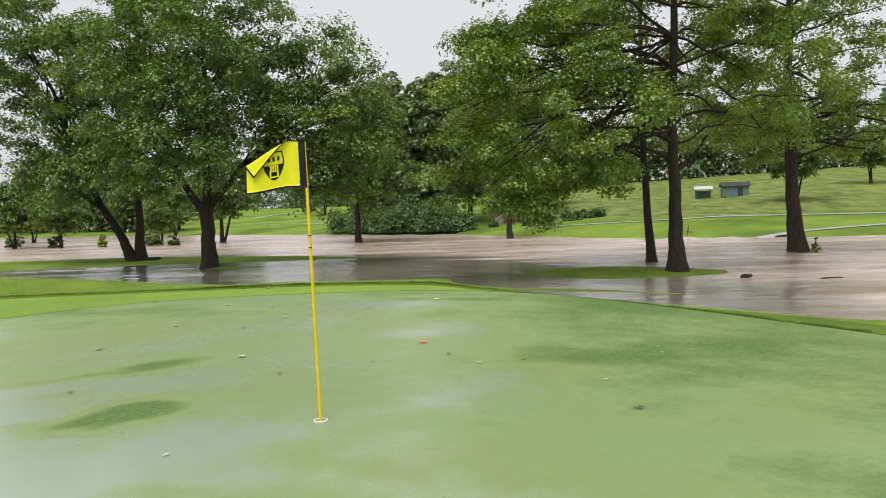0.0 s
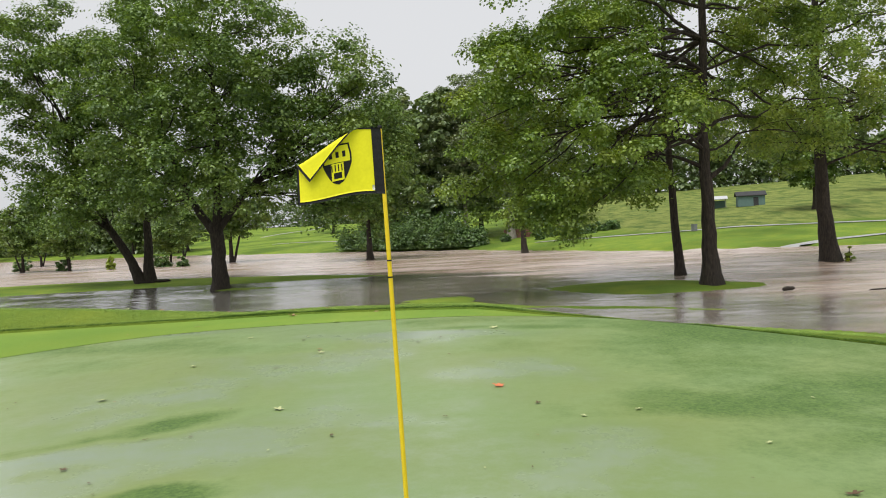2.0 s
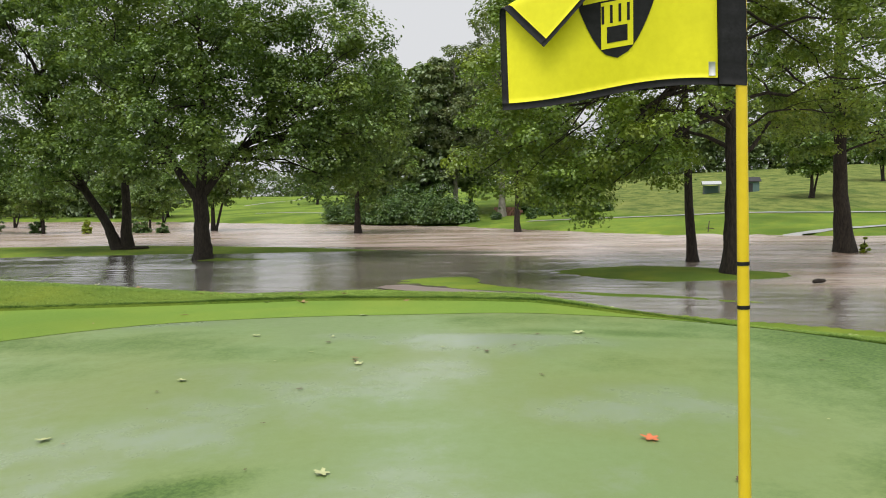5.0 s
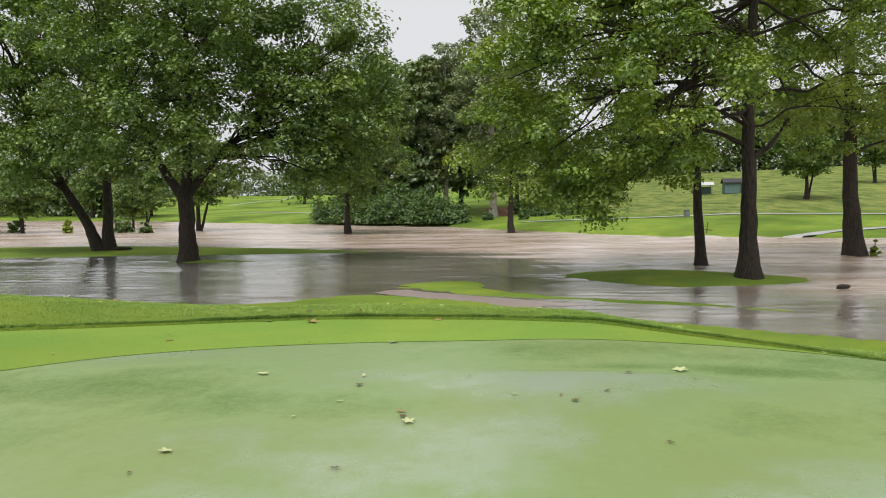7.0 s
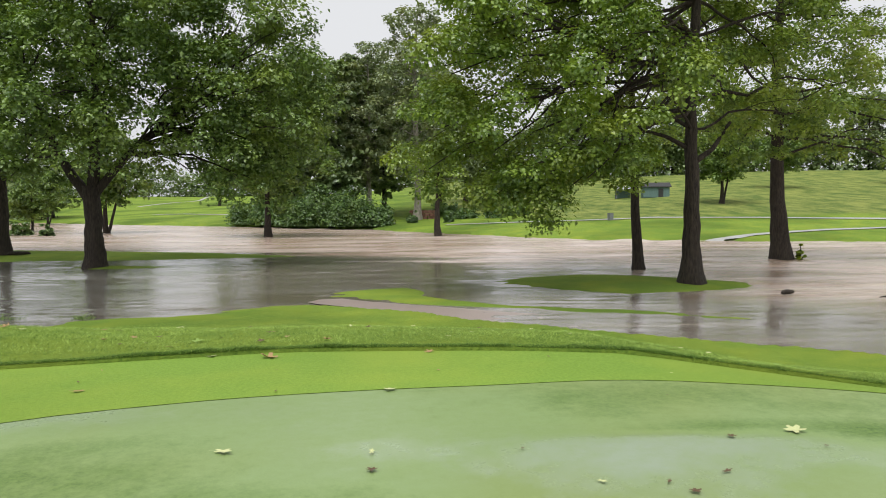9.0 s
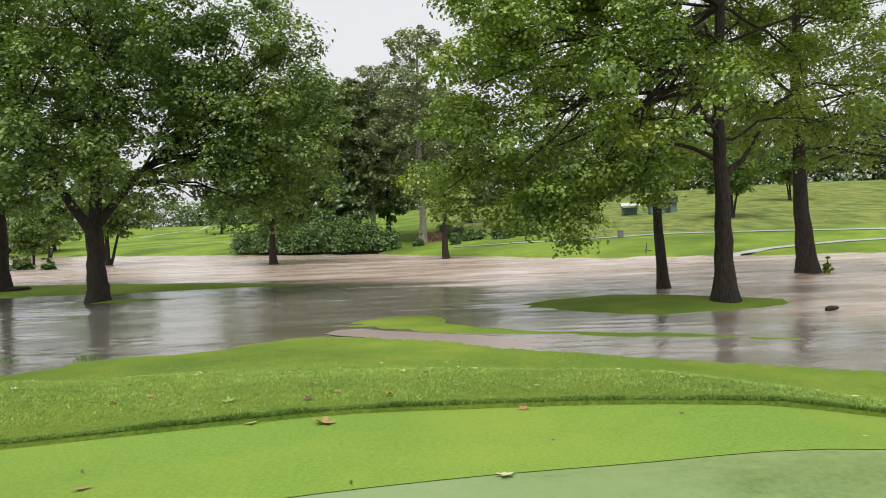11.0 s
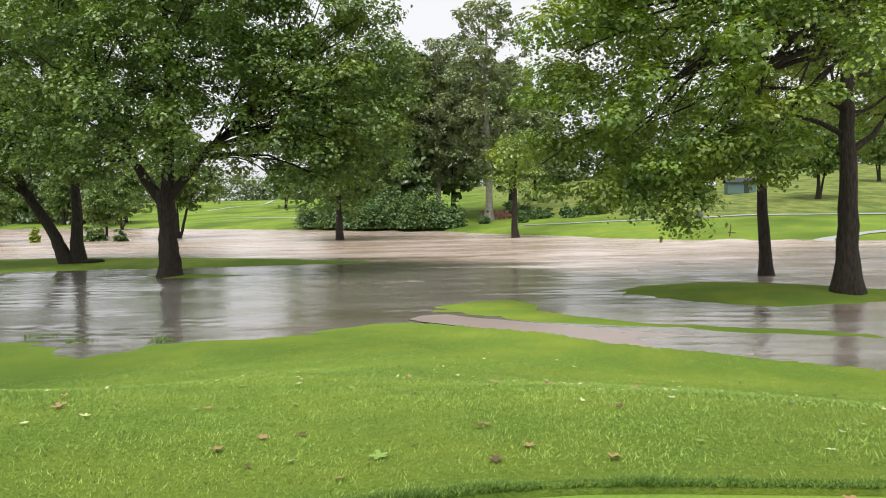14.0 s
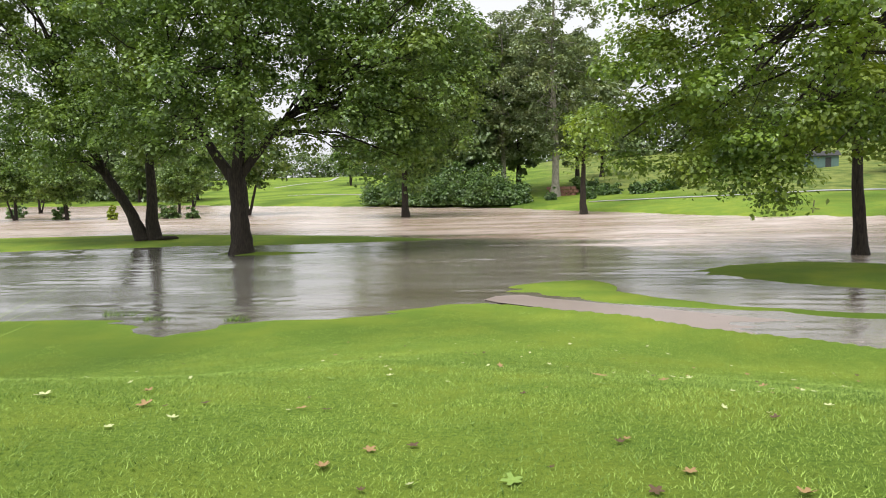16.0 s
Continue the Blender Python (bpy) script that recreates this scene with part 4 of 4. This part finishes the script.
for side, off in ((1, 0.0016), (-1, -0.0028)):
    for name, grow, w0, w1, lift, mat in (("shield", 0.0, 0.20, 0.80, 0.0, BLACK_CLOTH), ("shield_field", -0.025, 0.53, 0.775, 0.0009, CLOTH)):
        v, f = cloth_patch(0, 1, w0, w1, 18, 22, off + side * lift, shield(grow))
        mesh_part(name, v, f, mat, flag, "black shield emblem" if name == "shield" else "")
    v, f = cloth_patch(0, 1, 0.26, 0.52, 6, 8, off + side * 0.0009, lambda w: (0.43 + 0 * w, 0.57 + 0 * w))
    mesh_part("shield_panel", v, f, CLOTH, flag)
    for i in range(4):
        c = 0.445 + 0.037 * i
        v, f = cloth_patch(0, 1, 0.40, 0.50, 1, 5, off + side * 0.0016, lambda w, c=c: (c + 0 * w, c + 0.012 + 0 * w))
        mesh_part("shield_bar", v, f, BLACK_CLOTH, flag)
    v, f = cloth_patch(0, 1, 0.29, 0.38, 5, 5, off + side * 0.0016, lambda w: (0.455 + 0 * w, 0.545 + 0 * w))
    mesh_part("shield_bar", v, f, BLACK_CLOTH, flag)
    for i in range(3):
        c = 0.40 + 0.075 * i
        v, f = cloth_patch(0, 1, 0.60, 0.69, 2, 4, off + side * 0.0016, lambda w, c=c: (c + 0 * w, c + 0.035 + 0 * w))
        mesh_part("shield_bar", v, f, BLACK_CLOTH, flag)

cup = tagged(new("golf_hole"), "water-filled golf hole with a white rim", "hole")
cup.location = (*CUP, ground_at(*CUP) + 0.004)
ring = np.array([(r * math.cos(a), r * math.sin(a), z) for r, z in ((0.056, -0.004), (0.056, 0.004), (0.046, 0.004), (0.046, -0.004)) for a in np.linspace(0, 2 * math.pi, 24, endpoint=False)])
mesh_part("rim", ring, [(i * 24 + j, i * 24 + (j + 1) % 24, (i + 1) * 24 + (j + 1) % 24, (i + 1) * 24 + j) for i in range(3) for j in range(24)], WHITE_PLASTIC, cup)

# ---- the far bank ----
SHED_WALL = rough_stuff("teal_boards", (0.10, 0.17, 0.16), (0.15, 0.23, 0.22), 3.0, 0.7, 0.3, 0.02, "object", (6, 6, 0.4))
SHED_ROOF = rough_stuff("dark_shingle", (0.03, 0.03, 0.032), (0.07, 0.07, 0.072), 6.0, 0.75, 0.4, 0.02, "object")
PALE_ROOF = rough_stuff("pale_metal_roof", (0.45, 0.46, 0.47), (0.6, 0.61, 0.62), 4.0, 0.4, 0.1, 0.01, "object", spec=0.5)
RED_STONE = rough_stuff("reddish_stone", (0.16, 0.075, 0.055), (0.32, 0.17, 0.13), 4.0, 0.85, 0.8, 0.06, "object")
STEEL = rough_stuff("weathered_grey_steel", (0.14, 0.15, 0.16), (0.24, 0.25, 0.26), 12.0, 0.5, 0.2, 0.01, "object", spec=0.5)
WOOD = rough_stuff("weathered_timber", (0.07, 0.055, 0.04), (0.16, 0.13, 0.10), 9.0, 0.85, 0.6, 0.01, "object", (1, 1, 0.3))


def box(size, at=(0, 0, 0), bevel=0.0, turn=0.0):
    bm = bmesh.new()
    bmesh.ops.create_cube(bm, size=1, matrix=Matrix.Translation(at) @ Matrix.Rotation(radians(turn), 4, "Z") @ Matrix.Diagonal((*size, 1)))
    if bevel:
        bmesh.ops.bevel(bm, geom=bm.edges[:], offset=bevel, segments=2, affect="EDGES")
    return bm


def gable(w, d, rise, z, over):
    bm = bmesh.new()
    a = [(-w / 2 - over, -d / 2 - over, z), (w / 2 + over, -d / 2 - over, z), (w / 2 + over, 0, z + rise), (-w / 2 - over, 0, z + rise), (w / 2 + over, d / 2 + over, z), (-w / 2 - over, d / 2 + over, z)]
    lo = [bm.verts.new(p) for p in a]
    hi = [bm.verts.new((x, y, zz + 0.14)) for x, y, zz in a]
    for q in ((0, 1, 2, 3), (3, 2, 4, 5)):
        bm.faces.new([hi[i] for i in q])
        bm.faces.new([lo[i] for i in q[::-1]])
    loop = (0, 1, 2, 4, 5, 3)
    for i in range(6):
        p, q = loop[i], loop[(i + 1) % 6]
        bm.faces.new([lo[p], lo[q], hi[q], hi[p]])
    bmesh.ops.recalc_face_normals(bm, faces=bm.faces[:])
    return bm


shed = tagged(new("shed"), "low teal boarded shed with a dark gabled roof", "shed")
shed.matrix_world = pose(43.0, 118.5, ground_at(43.0, 118.5) - 0.1, 0, 0, -14) @ Matrix.Scale(0.72, 4)
part("wall", box((5.4, 4.0, 2.2), (0, 0, 1.1), 0.03), SHED_WALL, shed)
part("roof", gable(5.4, 4.0, 0.9, 2.2, 0.35), SHED_ROOF, shed, "dark shingled gable roof")
part("door", box((1.0, 0.08, 1.9), (0.9, -2.02, 0.95), 0.02), SHED_ROOF, shed)
annex = tagged(new("shelter"), "small open shelter with a pale metal roof", "shelter")
annex.matrix_world = pose(39.2, 122.0, ground_at(39.2, 122) - 0.1, 0, 0, -14) @ Matrix.Scale(0.6, 4)
part("roof", gable(4.2, 3.2, 0.8, 2.5, 0.3), PALE_ROOF, annex, "pale metal roof")
for px, py in ((-1.9, -1.4), (1.9, -1.4), (-1.9, 1.4), (1.9, 1.4)):
    part("post", box((0.14, 0.14, 2.6), (px, py, 1.3), 0.01), STEEL, annex)
part("back_wall", box((4.0, 0.1, 2.2), (0, 1.4, 1.1), 0.01), SHED_WALL, annex)


def lane(name, label, pts, width):
    pts = np.array(pts, float)
    d = np.gradient(pts, axis=0)
    n = np.column_stack([-d[:, 1], d[:, 0]]) / np.linalg.norm(d, axis=1)[:, None] * width / 2
    tagged(new(name, ribbon(name, pts + n, pts - n, PALE_PATH, 0.06, None, 14)), label, "path", kind="structure")


lane("far_path_1", "pale wet cart path crossing the far lawn", [(8, 99), (17, 94.2), (26, 88), (33.6, 84.2), (44, 79.7), (58, 75), (76, 70)], 1.1)
lane("far_path_2", "pale wet path leading out of the river", [(26.5, 68.2), (32.5, 69.8), (39, 70.8), (50, 71), (66, 68)], 0.8)
lane("far_path_3", "pale path across the distant fairway", [(-45, 168), (-38, 164), (-31, 156), (-24, 149)], 1.0)
lane("far_path_4", "pale path climbing the distant fairway", [(-58, 205), (-54, 220), (-52, 250), (-56, 290)], 1.1)

wall = tagged(new("stone_wall"), "low reddish stone retaining wall among shrubs", "wall")
wall.matrix_world = pose(6.6, 113.5, ground_at(6.6, 113.5) - 0.1, 0, 0, -20)
rng = np.random.default_rng(5)
for row in range(3):
    for i in range(6):
        part("stone", box((0.66 * rng.uniform(0.85, 1.0), 0.5, 0.42), (-1.8 + 0.68 * i + 0.3 * (row % 2), rng.uniform(-0.06, 0.06), 0.24 + 0.44 * row), 0.06), RED_STONE, wall)
shrub("small rounded evergreen shrub on the bank", 81, (4.5, 108.0), 0.95, 1.9, 0.2, 60, LEAF_SHRUB)
shrub("small rounded evergreen shrub on the bank", 82, (9.0, 104.0), 0.85, 1.8, 0.2, 60, LEAF_SHRUB)
for i, (x, y, r, h) in enumerate([(12, 109, 2.0, 1.6), (15.5, 106, 1.8, 1.4), (10, 116, 2.6, 2.4), (19, 108, 2.2, 1.5)]):
    shrub("low mixed shrubs and weeds at the top of the bank", 90 + i, (x, y), r, h, 0.3, 70, LEAF_SHRUB)
shrub("yellow-green sprig beside a flooded trunk", 86, (22.3, 47.9), 0.32, 1.0, 0.16, 16, LEAF_YELLOW, base=WATER)
for i, (x, y, r, h) in enumerate([(-56, 101, 1.1, 1.9), (-41, 97.5, 1.5, 1.9), (-36.8, 94, 0.9, 1.4), (-66, 108, 1.4, 2.2), (-47.5, 97, 0.6, 2.4)]):
    shrub("half-drowned bush standing in the brown flood", 96 + i, (x, y), r, h, 0.26, 55, LEAF_SHRUB if i < 4 else LEAF_YELLOW, base=WATER - 0.1)
post = tagged(new("marker_post"), "thin leaning marker post with a short crossbar", "post")
post.matrix_world = pose(21.6, 72.2, ground_at(21.6, 72.2) - 0.05, 0, 6, 0)
part("upright", box((0.07, 0.07, 1.05), (0, 0, 0.52), 0.01), WOOD, post)
part("crossbar", box((0.7, 0.05, 0.07), (0.15, 0, 0.38), 0.01), WOOD, post)
cab = tagged(new("utility_box"), "small grey utility box on the far lawn", "utility box")
cab.matrix_world = pose(25, 87.6, ground_at(25, 87.6) - 0.02, 0, 0, 20)
part("body", box((0.55, 0.45, 0.75), (0, 0, 0.37), 0.04), STEEL, cab)
part("lid", box((0.62, 0.52, 0.07), (0, 0, 0.78), 0.02), STEEL, cab)

# ---- debris ----
def log(label, at, length, r, turn, seed, z):
    rng = np.random.default_rng(seed)
    v, f = tube(bend(rng, (-length / 2, 0, 0), (length / 2, 0, 0.03), 9, 0.03, 0.04), r * np.array([0.5, 0.9, 1, 1.05, 1, 0.95, 0.9, 0.8, 0.35]), 9)
    tagged(new("driftwood", mesh_from("driftwood", v, f, BARK)), label, "driftwood").matrix_world = pose(at[0], at[1], z, 0, 0, turn)


log("dark waterlogged log drifting near the mound", (12.3, 32.9), 0.55, 0.085, 12, 1, WATER + 0.05)
log("reddish brown driftwood lying beside the twin trunks", (-24.4, 58.2), 1.3, 0.12, 20, 2, ground_at(-24.4, 58.2) + 0.08)
log("thin drifting branch in the brown water", (15.2, 31.4), 0.9, 0.03, -8, 3, WATER + 0.03)

# ---- fallen leaves ----
def leaf_stuff(name, lo, hi):
    return rough_stuff(name, lo, hi, 30, 0.55, 0.4, 0.004, "object", spec=0.4)


LEAF_MATS = [leaf_stuff("leaf_tan", (0.26, 0.15, 0.06), (0.42, 0.28, 0.13)), leaf_stuff("leaf_pale", (0.42, 0.46, 0.20), (0.58, 0.60, 0.32)), leaf_stuff("leaf_brown", (0.07, 0.04, 0.02), (0.15, 0.09, 0.045)),
             leaf_stuff("leaf_fresh", (0.16, 0.26, 0.04), (0.26, 0.38, 0.08)), leaf_stuff("leaf_orange", (0.62, 0.15, 0.06), (0.75, 0.24, 0.10))]
LEAF_WORDS = ["curled tan fallen leaf lying on wet grass", "pale yellow-green fallen leaf lying on wet grass", "dark brown sodden leaf lying on wet grass", "fresh green torn leaf lying on wet grass", "bright orange-red fallen leaf lying on the wet green"]


def leaf_mesh(seed, curl, narrow):
    rng = np.random.default_rng(seed)
    n = 15
    a = np.linspace(-math.pi / 2, 1.5 * math.pi, n, endpoint=False)
    r = 0.5 * (0.46 + 0.54 * np.abs(np.cos(2.5 * (a - math.pi / 2)))) * rng.uniform(0.85, 1.15, n)
    x, y = r * np.cos(a) * narrow, r * np.sin(a)
    ring = np.column_stack([x, y, curl * (x * x * 2.2 + 0.7 * y * y) + rng.uniform(0, 0.03, n)])
    mid = ring * 0.5
    mid[:, 2] = curl * 0.25 * (ring[:, 2]) + 0.01
    v = np.concatenate([[(0, 0, 0.0)], mid, ring, [(0.01, -0.72, 0.05), (-0.01, -0.72, 0.05)]])
    f = [(0, 1 + i, 1 + (i + 1) % n) for i in range(n)]
    for i in range(n):
        j = (i + 1) % n
        f += [(1 + i, 1 + n + i, 1 + n + j), (1 + i, 1 + n + j, 1 + j)]
    f += [(1 + n, 1 + 2 * n, 2 + 2 * n)]
    return v, f


LEAF_KINDS = {}
for mi, mat in enumerate(LEAF_MATS):
    for ki, (curl, narrow) in enumerate(((0.15, 1.0), (0.55, 0.75), (0.3, 0.45))):
        v, f = leaf_mesh(200 + ki + 3 * mi, curl, narrow)
        LEAF_KINDS[mi, ki] = mesh_from("fallen_leaf", v, f, mat)


def ground_top(x, y):
    if bool(inside(np.array([x]), np.array([y]), COLLAR_LOOP)[0]):
        return float(plateau(np.array([x]), np.array([y]))[0]) + 0.008
    return float(mesh_height(np.array([x]), np.array([y]))[0]) + 0.014


def drop_leaf(x, y, size, mi, ki, turn, tilt=6):
    ob = tagged(new("fallen_leaf", LEAF_KINDS[mi, ki]), LEAF_WORDS[mi], "leaf", "leaves fallen on the grass")
    ob.matrix_world = pose(x, y, ground_top(x, y) + 0.004, tilt, tilt * 0.5, turn) @ Matrix.Scale(size * 0.85, 4)


for i, (x, y, size, mi, ki) in enumerate((
        (-0.42, 9.31, 0.15, 4, 0), (-2.43, 8.8, 0.13, 1, 0), (0.68, 8.3, 0.12, 1, 2), (-1.78, 7.9, 0.10, 2, 2), (1.4, 6.3, 0.13, 2, 2), (-1.93, 5.42, 0.08, 1, 2), (-2.56, 11.3, 0.07, 2, 0),
        (-3.94, 10.75, 0.11, 1, 0), (-4.36, 9.4, 0.13, 1, 0), (-3.75, 12.4, 0.16, 1, 2), (-0.36, 12.35, 0.16, 1, 0), (-2.52, 11.2, 0.12, 1, 0), (-2.58, 11.4, 0.11, 0, 2), (-2.76, 13.6, 0.13, 1, 0),
        (-1.77, 11.75, 0.08, 1, 2), (-1.08, 11.8, 0.08, 2, 2), (-2.92, 12.3, 0.09, 1, 2), (-3.8, 15.05, 0.22, 0, 1), (-5.06, 13.9, 0.15, 0, 2), (-4.34, 15.2, 0.14, 1, 0),
        (-7.85, 17.4, 0.17, 1, 1), (-7.08, 17.3, 0.15, 0, 1), (-5.39, 16.45, 0.11, 0, 0), (-5.41, 17.85, 0.09, 3, 0), (-3.92, 16.6, 0.09, 0, 1), (-3.73, 16.0, 0.10, 0, 0), (-4.61, 15.9, 0.14, 3, 0),
        (-4.51, 21.7, 0.22, 0, 2), (-3.48, 20.3, 0.24, 0, 2), (-2.95, 19.7, 0.24, 0, 2), (-6.73, 17.5, 0.09, 2, 0), (-6.03, 17.5, 0.13, 0, 2), (-1.71, 15.2, 0.13, 0, 1), (-2.74, 15.3, 0.16, 0, 2),
        (-3.3, 15.7, 0.13, 0, 1), (-5.58, 16.1, 0.14, 0, 1), (-7.33, 17.9, 0.12, 0, 1), (-2.32, 15.1, 0.12, 0, 0))):
    drop_leaf(x, y, size, mi, ki, i * 67 % 360)
rng = np.random.default_rng(77)
count = 0
while count < 190:
    x, y = rng.uniform(-14, 6), 15 + 16 * rng.uniform(0, 1) ** 1.1
    h = float(mesh_height(np.array([x]), np.array([y]))[0])
    if h < WATER + 0.12 or h > 0.3:
        continue
    if rng.uniform() > 0.35 + 0.65 * math.exp(-((x + 1.5) / 4.5) ** 2):
        continue
    mi = int(rng.choice([1, 1, 1, 0, 2, 3]))
    drop_leaf(x, y, rng.uniform(0.05, 0.115), mi, int(rng.integers(0, 3)), rng.uniform(0, 360), rng.uniform(0, 14))
    count += 1
count = 0
while count < 70:
    x, y = rng.uniform(-8, 4.5), rng.uniform(6, 14.8)
    if not inside(np.array([x]), np.array([y]), COLLAR_LOOP)[0]:
        continue
    drop_leaf(x, y, rng.uniform(0.03, 0.08), int(rng.choice([1, 2, 2, 0])), int(rng.choice([0, 2, 2])), rng.uniform(0, 360), 3)
    count += 1

# ---- standing grass ----
BLADES = Nodes("grass_blades")
g = BLADES.add("ShaderNodeNewGeometry")
tone = BLADES.ramp(g.outputs["Random Per Island"], ((0.0, (0.04, 0.09, 0.015)), (0.45, (0.265, 0.40, 0.068)), (1.0, (0.40, 0.53, 0.12))))
tone = BLADES.mix(BLADES.ramp(BLADES.noise(g.outputs["Position"], 0.8, 3.0), ((0.42, 0.0), (0.7, 0.55))), tone, (0.10, 0.185, 0.03))
pale = BLADES.noise(g.outputs["Position"], 5.0, 5.0, 0.7)
tone = BLADES.mix(BLADES.ramp(pale, ((0.52, 0.0), (0.68, 0.5))), tone, (0.36, 0.49, 0.11))
tone = BLADES.mix(BLADES.ramp(pale, ((0.32, 0.65), (0.46, 0.0))), tone, (0.085, 0.16, 0.022))
BLADES.link(tone, BLADES.p.inputs["Base Color"])
BLADES.p.inputs["Roughness"].default_value = 0.6
BLADES.p.inputs["Specular IOR Level"].default_value = 0.25


# Shade of the cut lip put into a darker green; shore tufts share it.
LIP_SHADE_TUFT = Nodes("lip_shade_tuft_blades")
g = LIP_SHADE_TUFT.add("ShaderNodeNewGeometry")
LIP_SHADE_TUFT.link(LIP_SHADE_TUFT.ramp(g.outputs["Random Per Island"], ((0.0, (0.04, 0.085, 0.015)), (0.6, (0.12, 0.21, 0.035)), (1.0, (0.22, 0.33, 0.06)))), LIP_SHADE_TUFT.p.inputs["Base Color"])
LIP_SHADE_TUFT.p.inputs["Roughness"].default_value = 0.7
LIP_SHADE_TUFT.p.inputs["Specular IOR Level"].default_value = 0.2


def blades(name, label, seed, n, xr, yr, tall, wide, keep, mat=BLADES.m):
    rng = np.random.default_rng(seed)
    if keep is None:
        i = rng.choice(np.nonzero((lip[:, 0] > xr[0]) & (lip[:, 0] < xr[1]) & (lip[:, 1] > yr[0]))[0], n)
        p = lip[i] + (np.roll(lip, -1, 0) - lip)[i] * rng.uniform(0, 1, (n, 1)) + out[i] * rng.uniform(0.004, 0.085, (n, 1))
        x, y = p[:, 0], p[:, 1]
    else:
        x, y = rng.uniform(*xr, n), yr[0] + (yr[1] - yr[0]) * rng.uniform(0, 1, n) ** 2.0
        ok = keep(x, y)
        x, y = x[ok], y[ok]
    z = mesh_height(x, y) - 0.004
    brim = line_distance(x, y, COLLAR_LOOP, True)
    close = brim < 0.6
    z[close] = np.maximum(z[close], np.where(brim[close] < 0.12, plateau(x[close], y[close]) + 0.042, height(x[close], y[close]) - 0.004 - 0.02 * np.clip(brim[close] - 0.32, 0, 1)))
    n = len(x)
    a = rng.uniform(0, 2 * math.pi, n)
    hgt = tall * rng.uniform(0.55, 1.25, n) * (0.35 + 0.5 * lattice(x * 1.6, y * 1.6, 61) + 0.9 * lattice(x * 7.5, y * 7.5, 62))
    lean = rng.normal(0, 0.8, (n, 2)) + np.array([0.15, 0.25])
    p = np.column_stack([x, y, z])
    s = np.column_stack([np.cos(a), np.sin(a), np.zeros(n)]) * (wide * rng.uniform(0.6, 1.3, n))[:, None]
    tip = p + np.column_stack([lean * hgt[:, None], hgt])
    v = np.stack([p - s, p + s, tip], 1).reshape(-1, 3)
    tagged(new(name, mesh_from(name, v, np.arange(3 * n).reshape(-1, 3), mat, False)), label, "grass", kind="stuff")


def on_rough(x, y):
    d = line_distance(x, y, COLLAR_LOOP, True)
    return ~inside(x, y, COLLAR_LOOP) & (mesh_height(x, y) > WATER + 0.05) & (d > 0.01)


blades("grass", "short wet mown rough grass blades", 31, 640000, (-14, 6), (13.0, 31.0), 0.021, 0.0032, on_rough)
blades("grass_edge", "thicker tufted grass along the collar's cut edge, darkened for its shade", 32, 52000, (-11, 5), (9.5, 16.5), 0.026, 0.0030, None, LIP_SHADE_TUFT.m)
blades("long_grass", "clump of long arching green grass on the slope", 33, 12000, (-16.9, -13.1), (21.2, 23.4), 0.85, 0.013, lambda x, y: ((x + 15.0) / 1.9) ** 2 + ((y - 22.2) / 1.0) ** 2 < 1)
for i, (x, y, r) in enumerate(((-14.5, 31.7, 0.5), (-13.1, 31.0, 0.35), (-10.9, 30.6, 0.3))):
    blades("shore_tuft", "dark tuft of grass standing at the water's edge", 36 + i, 160, (x - r, x + r), (y - 0.12, y + 0.12), 0.16, 0.008, lambda x, y: x > -99, LIP_SHADE_TUFT.m)
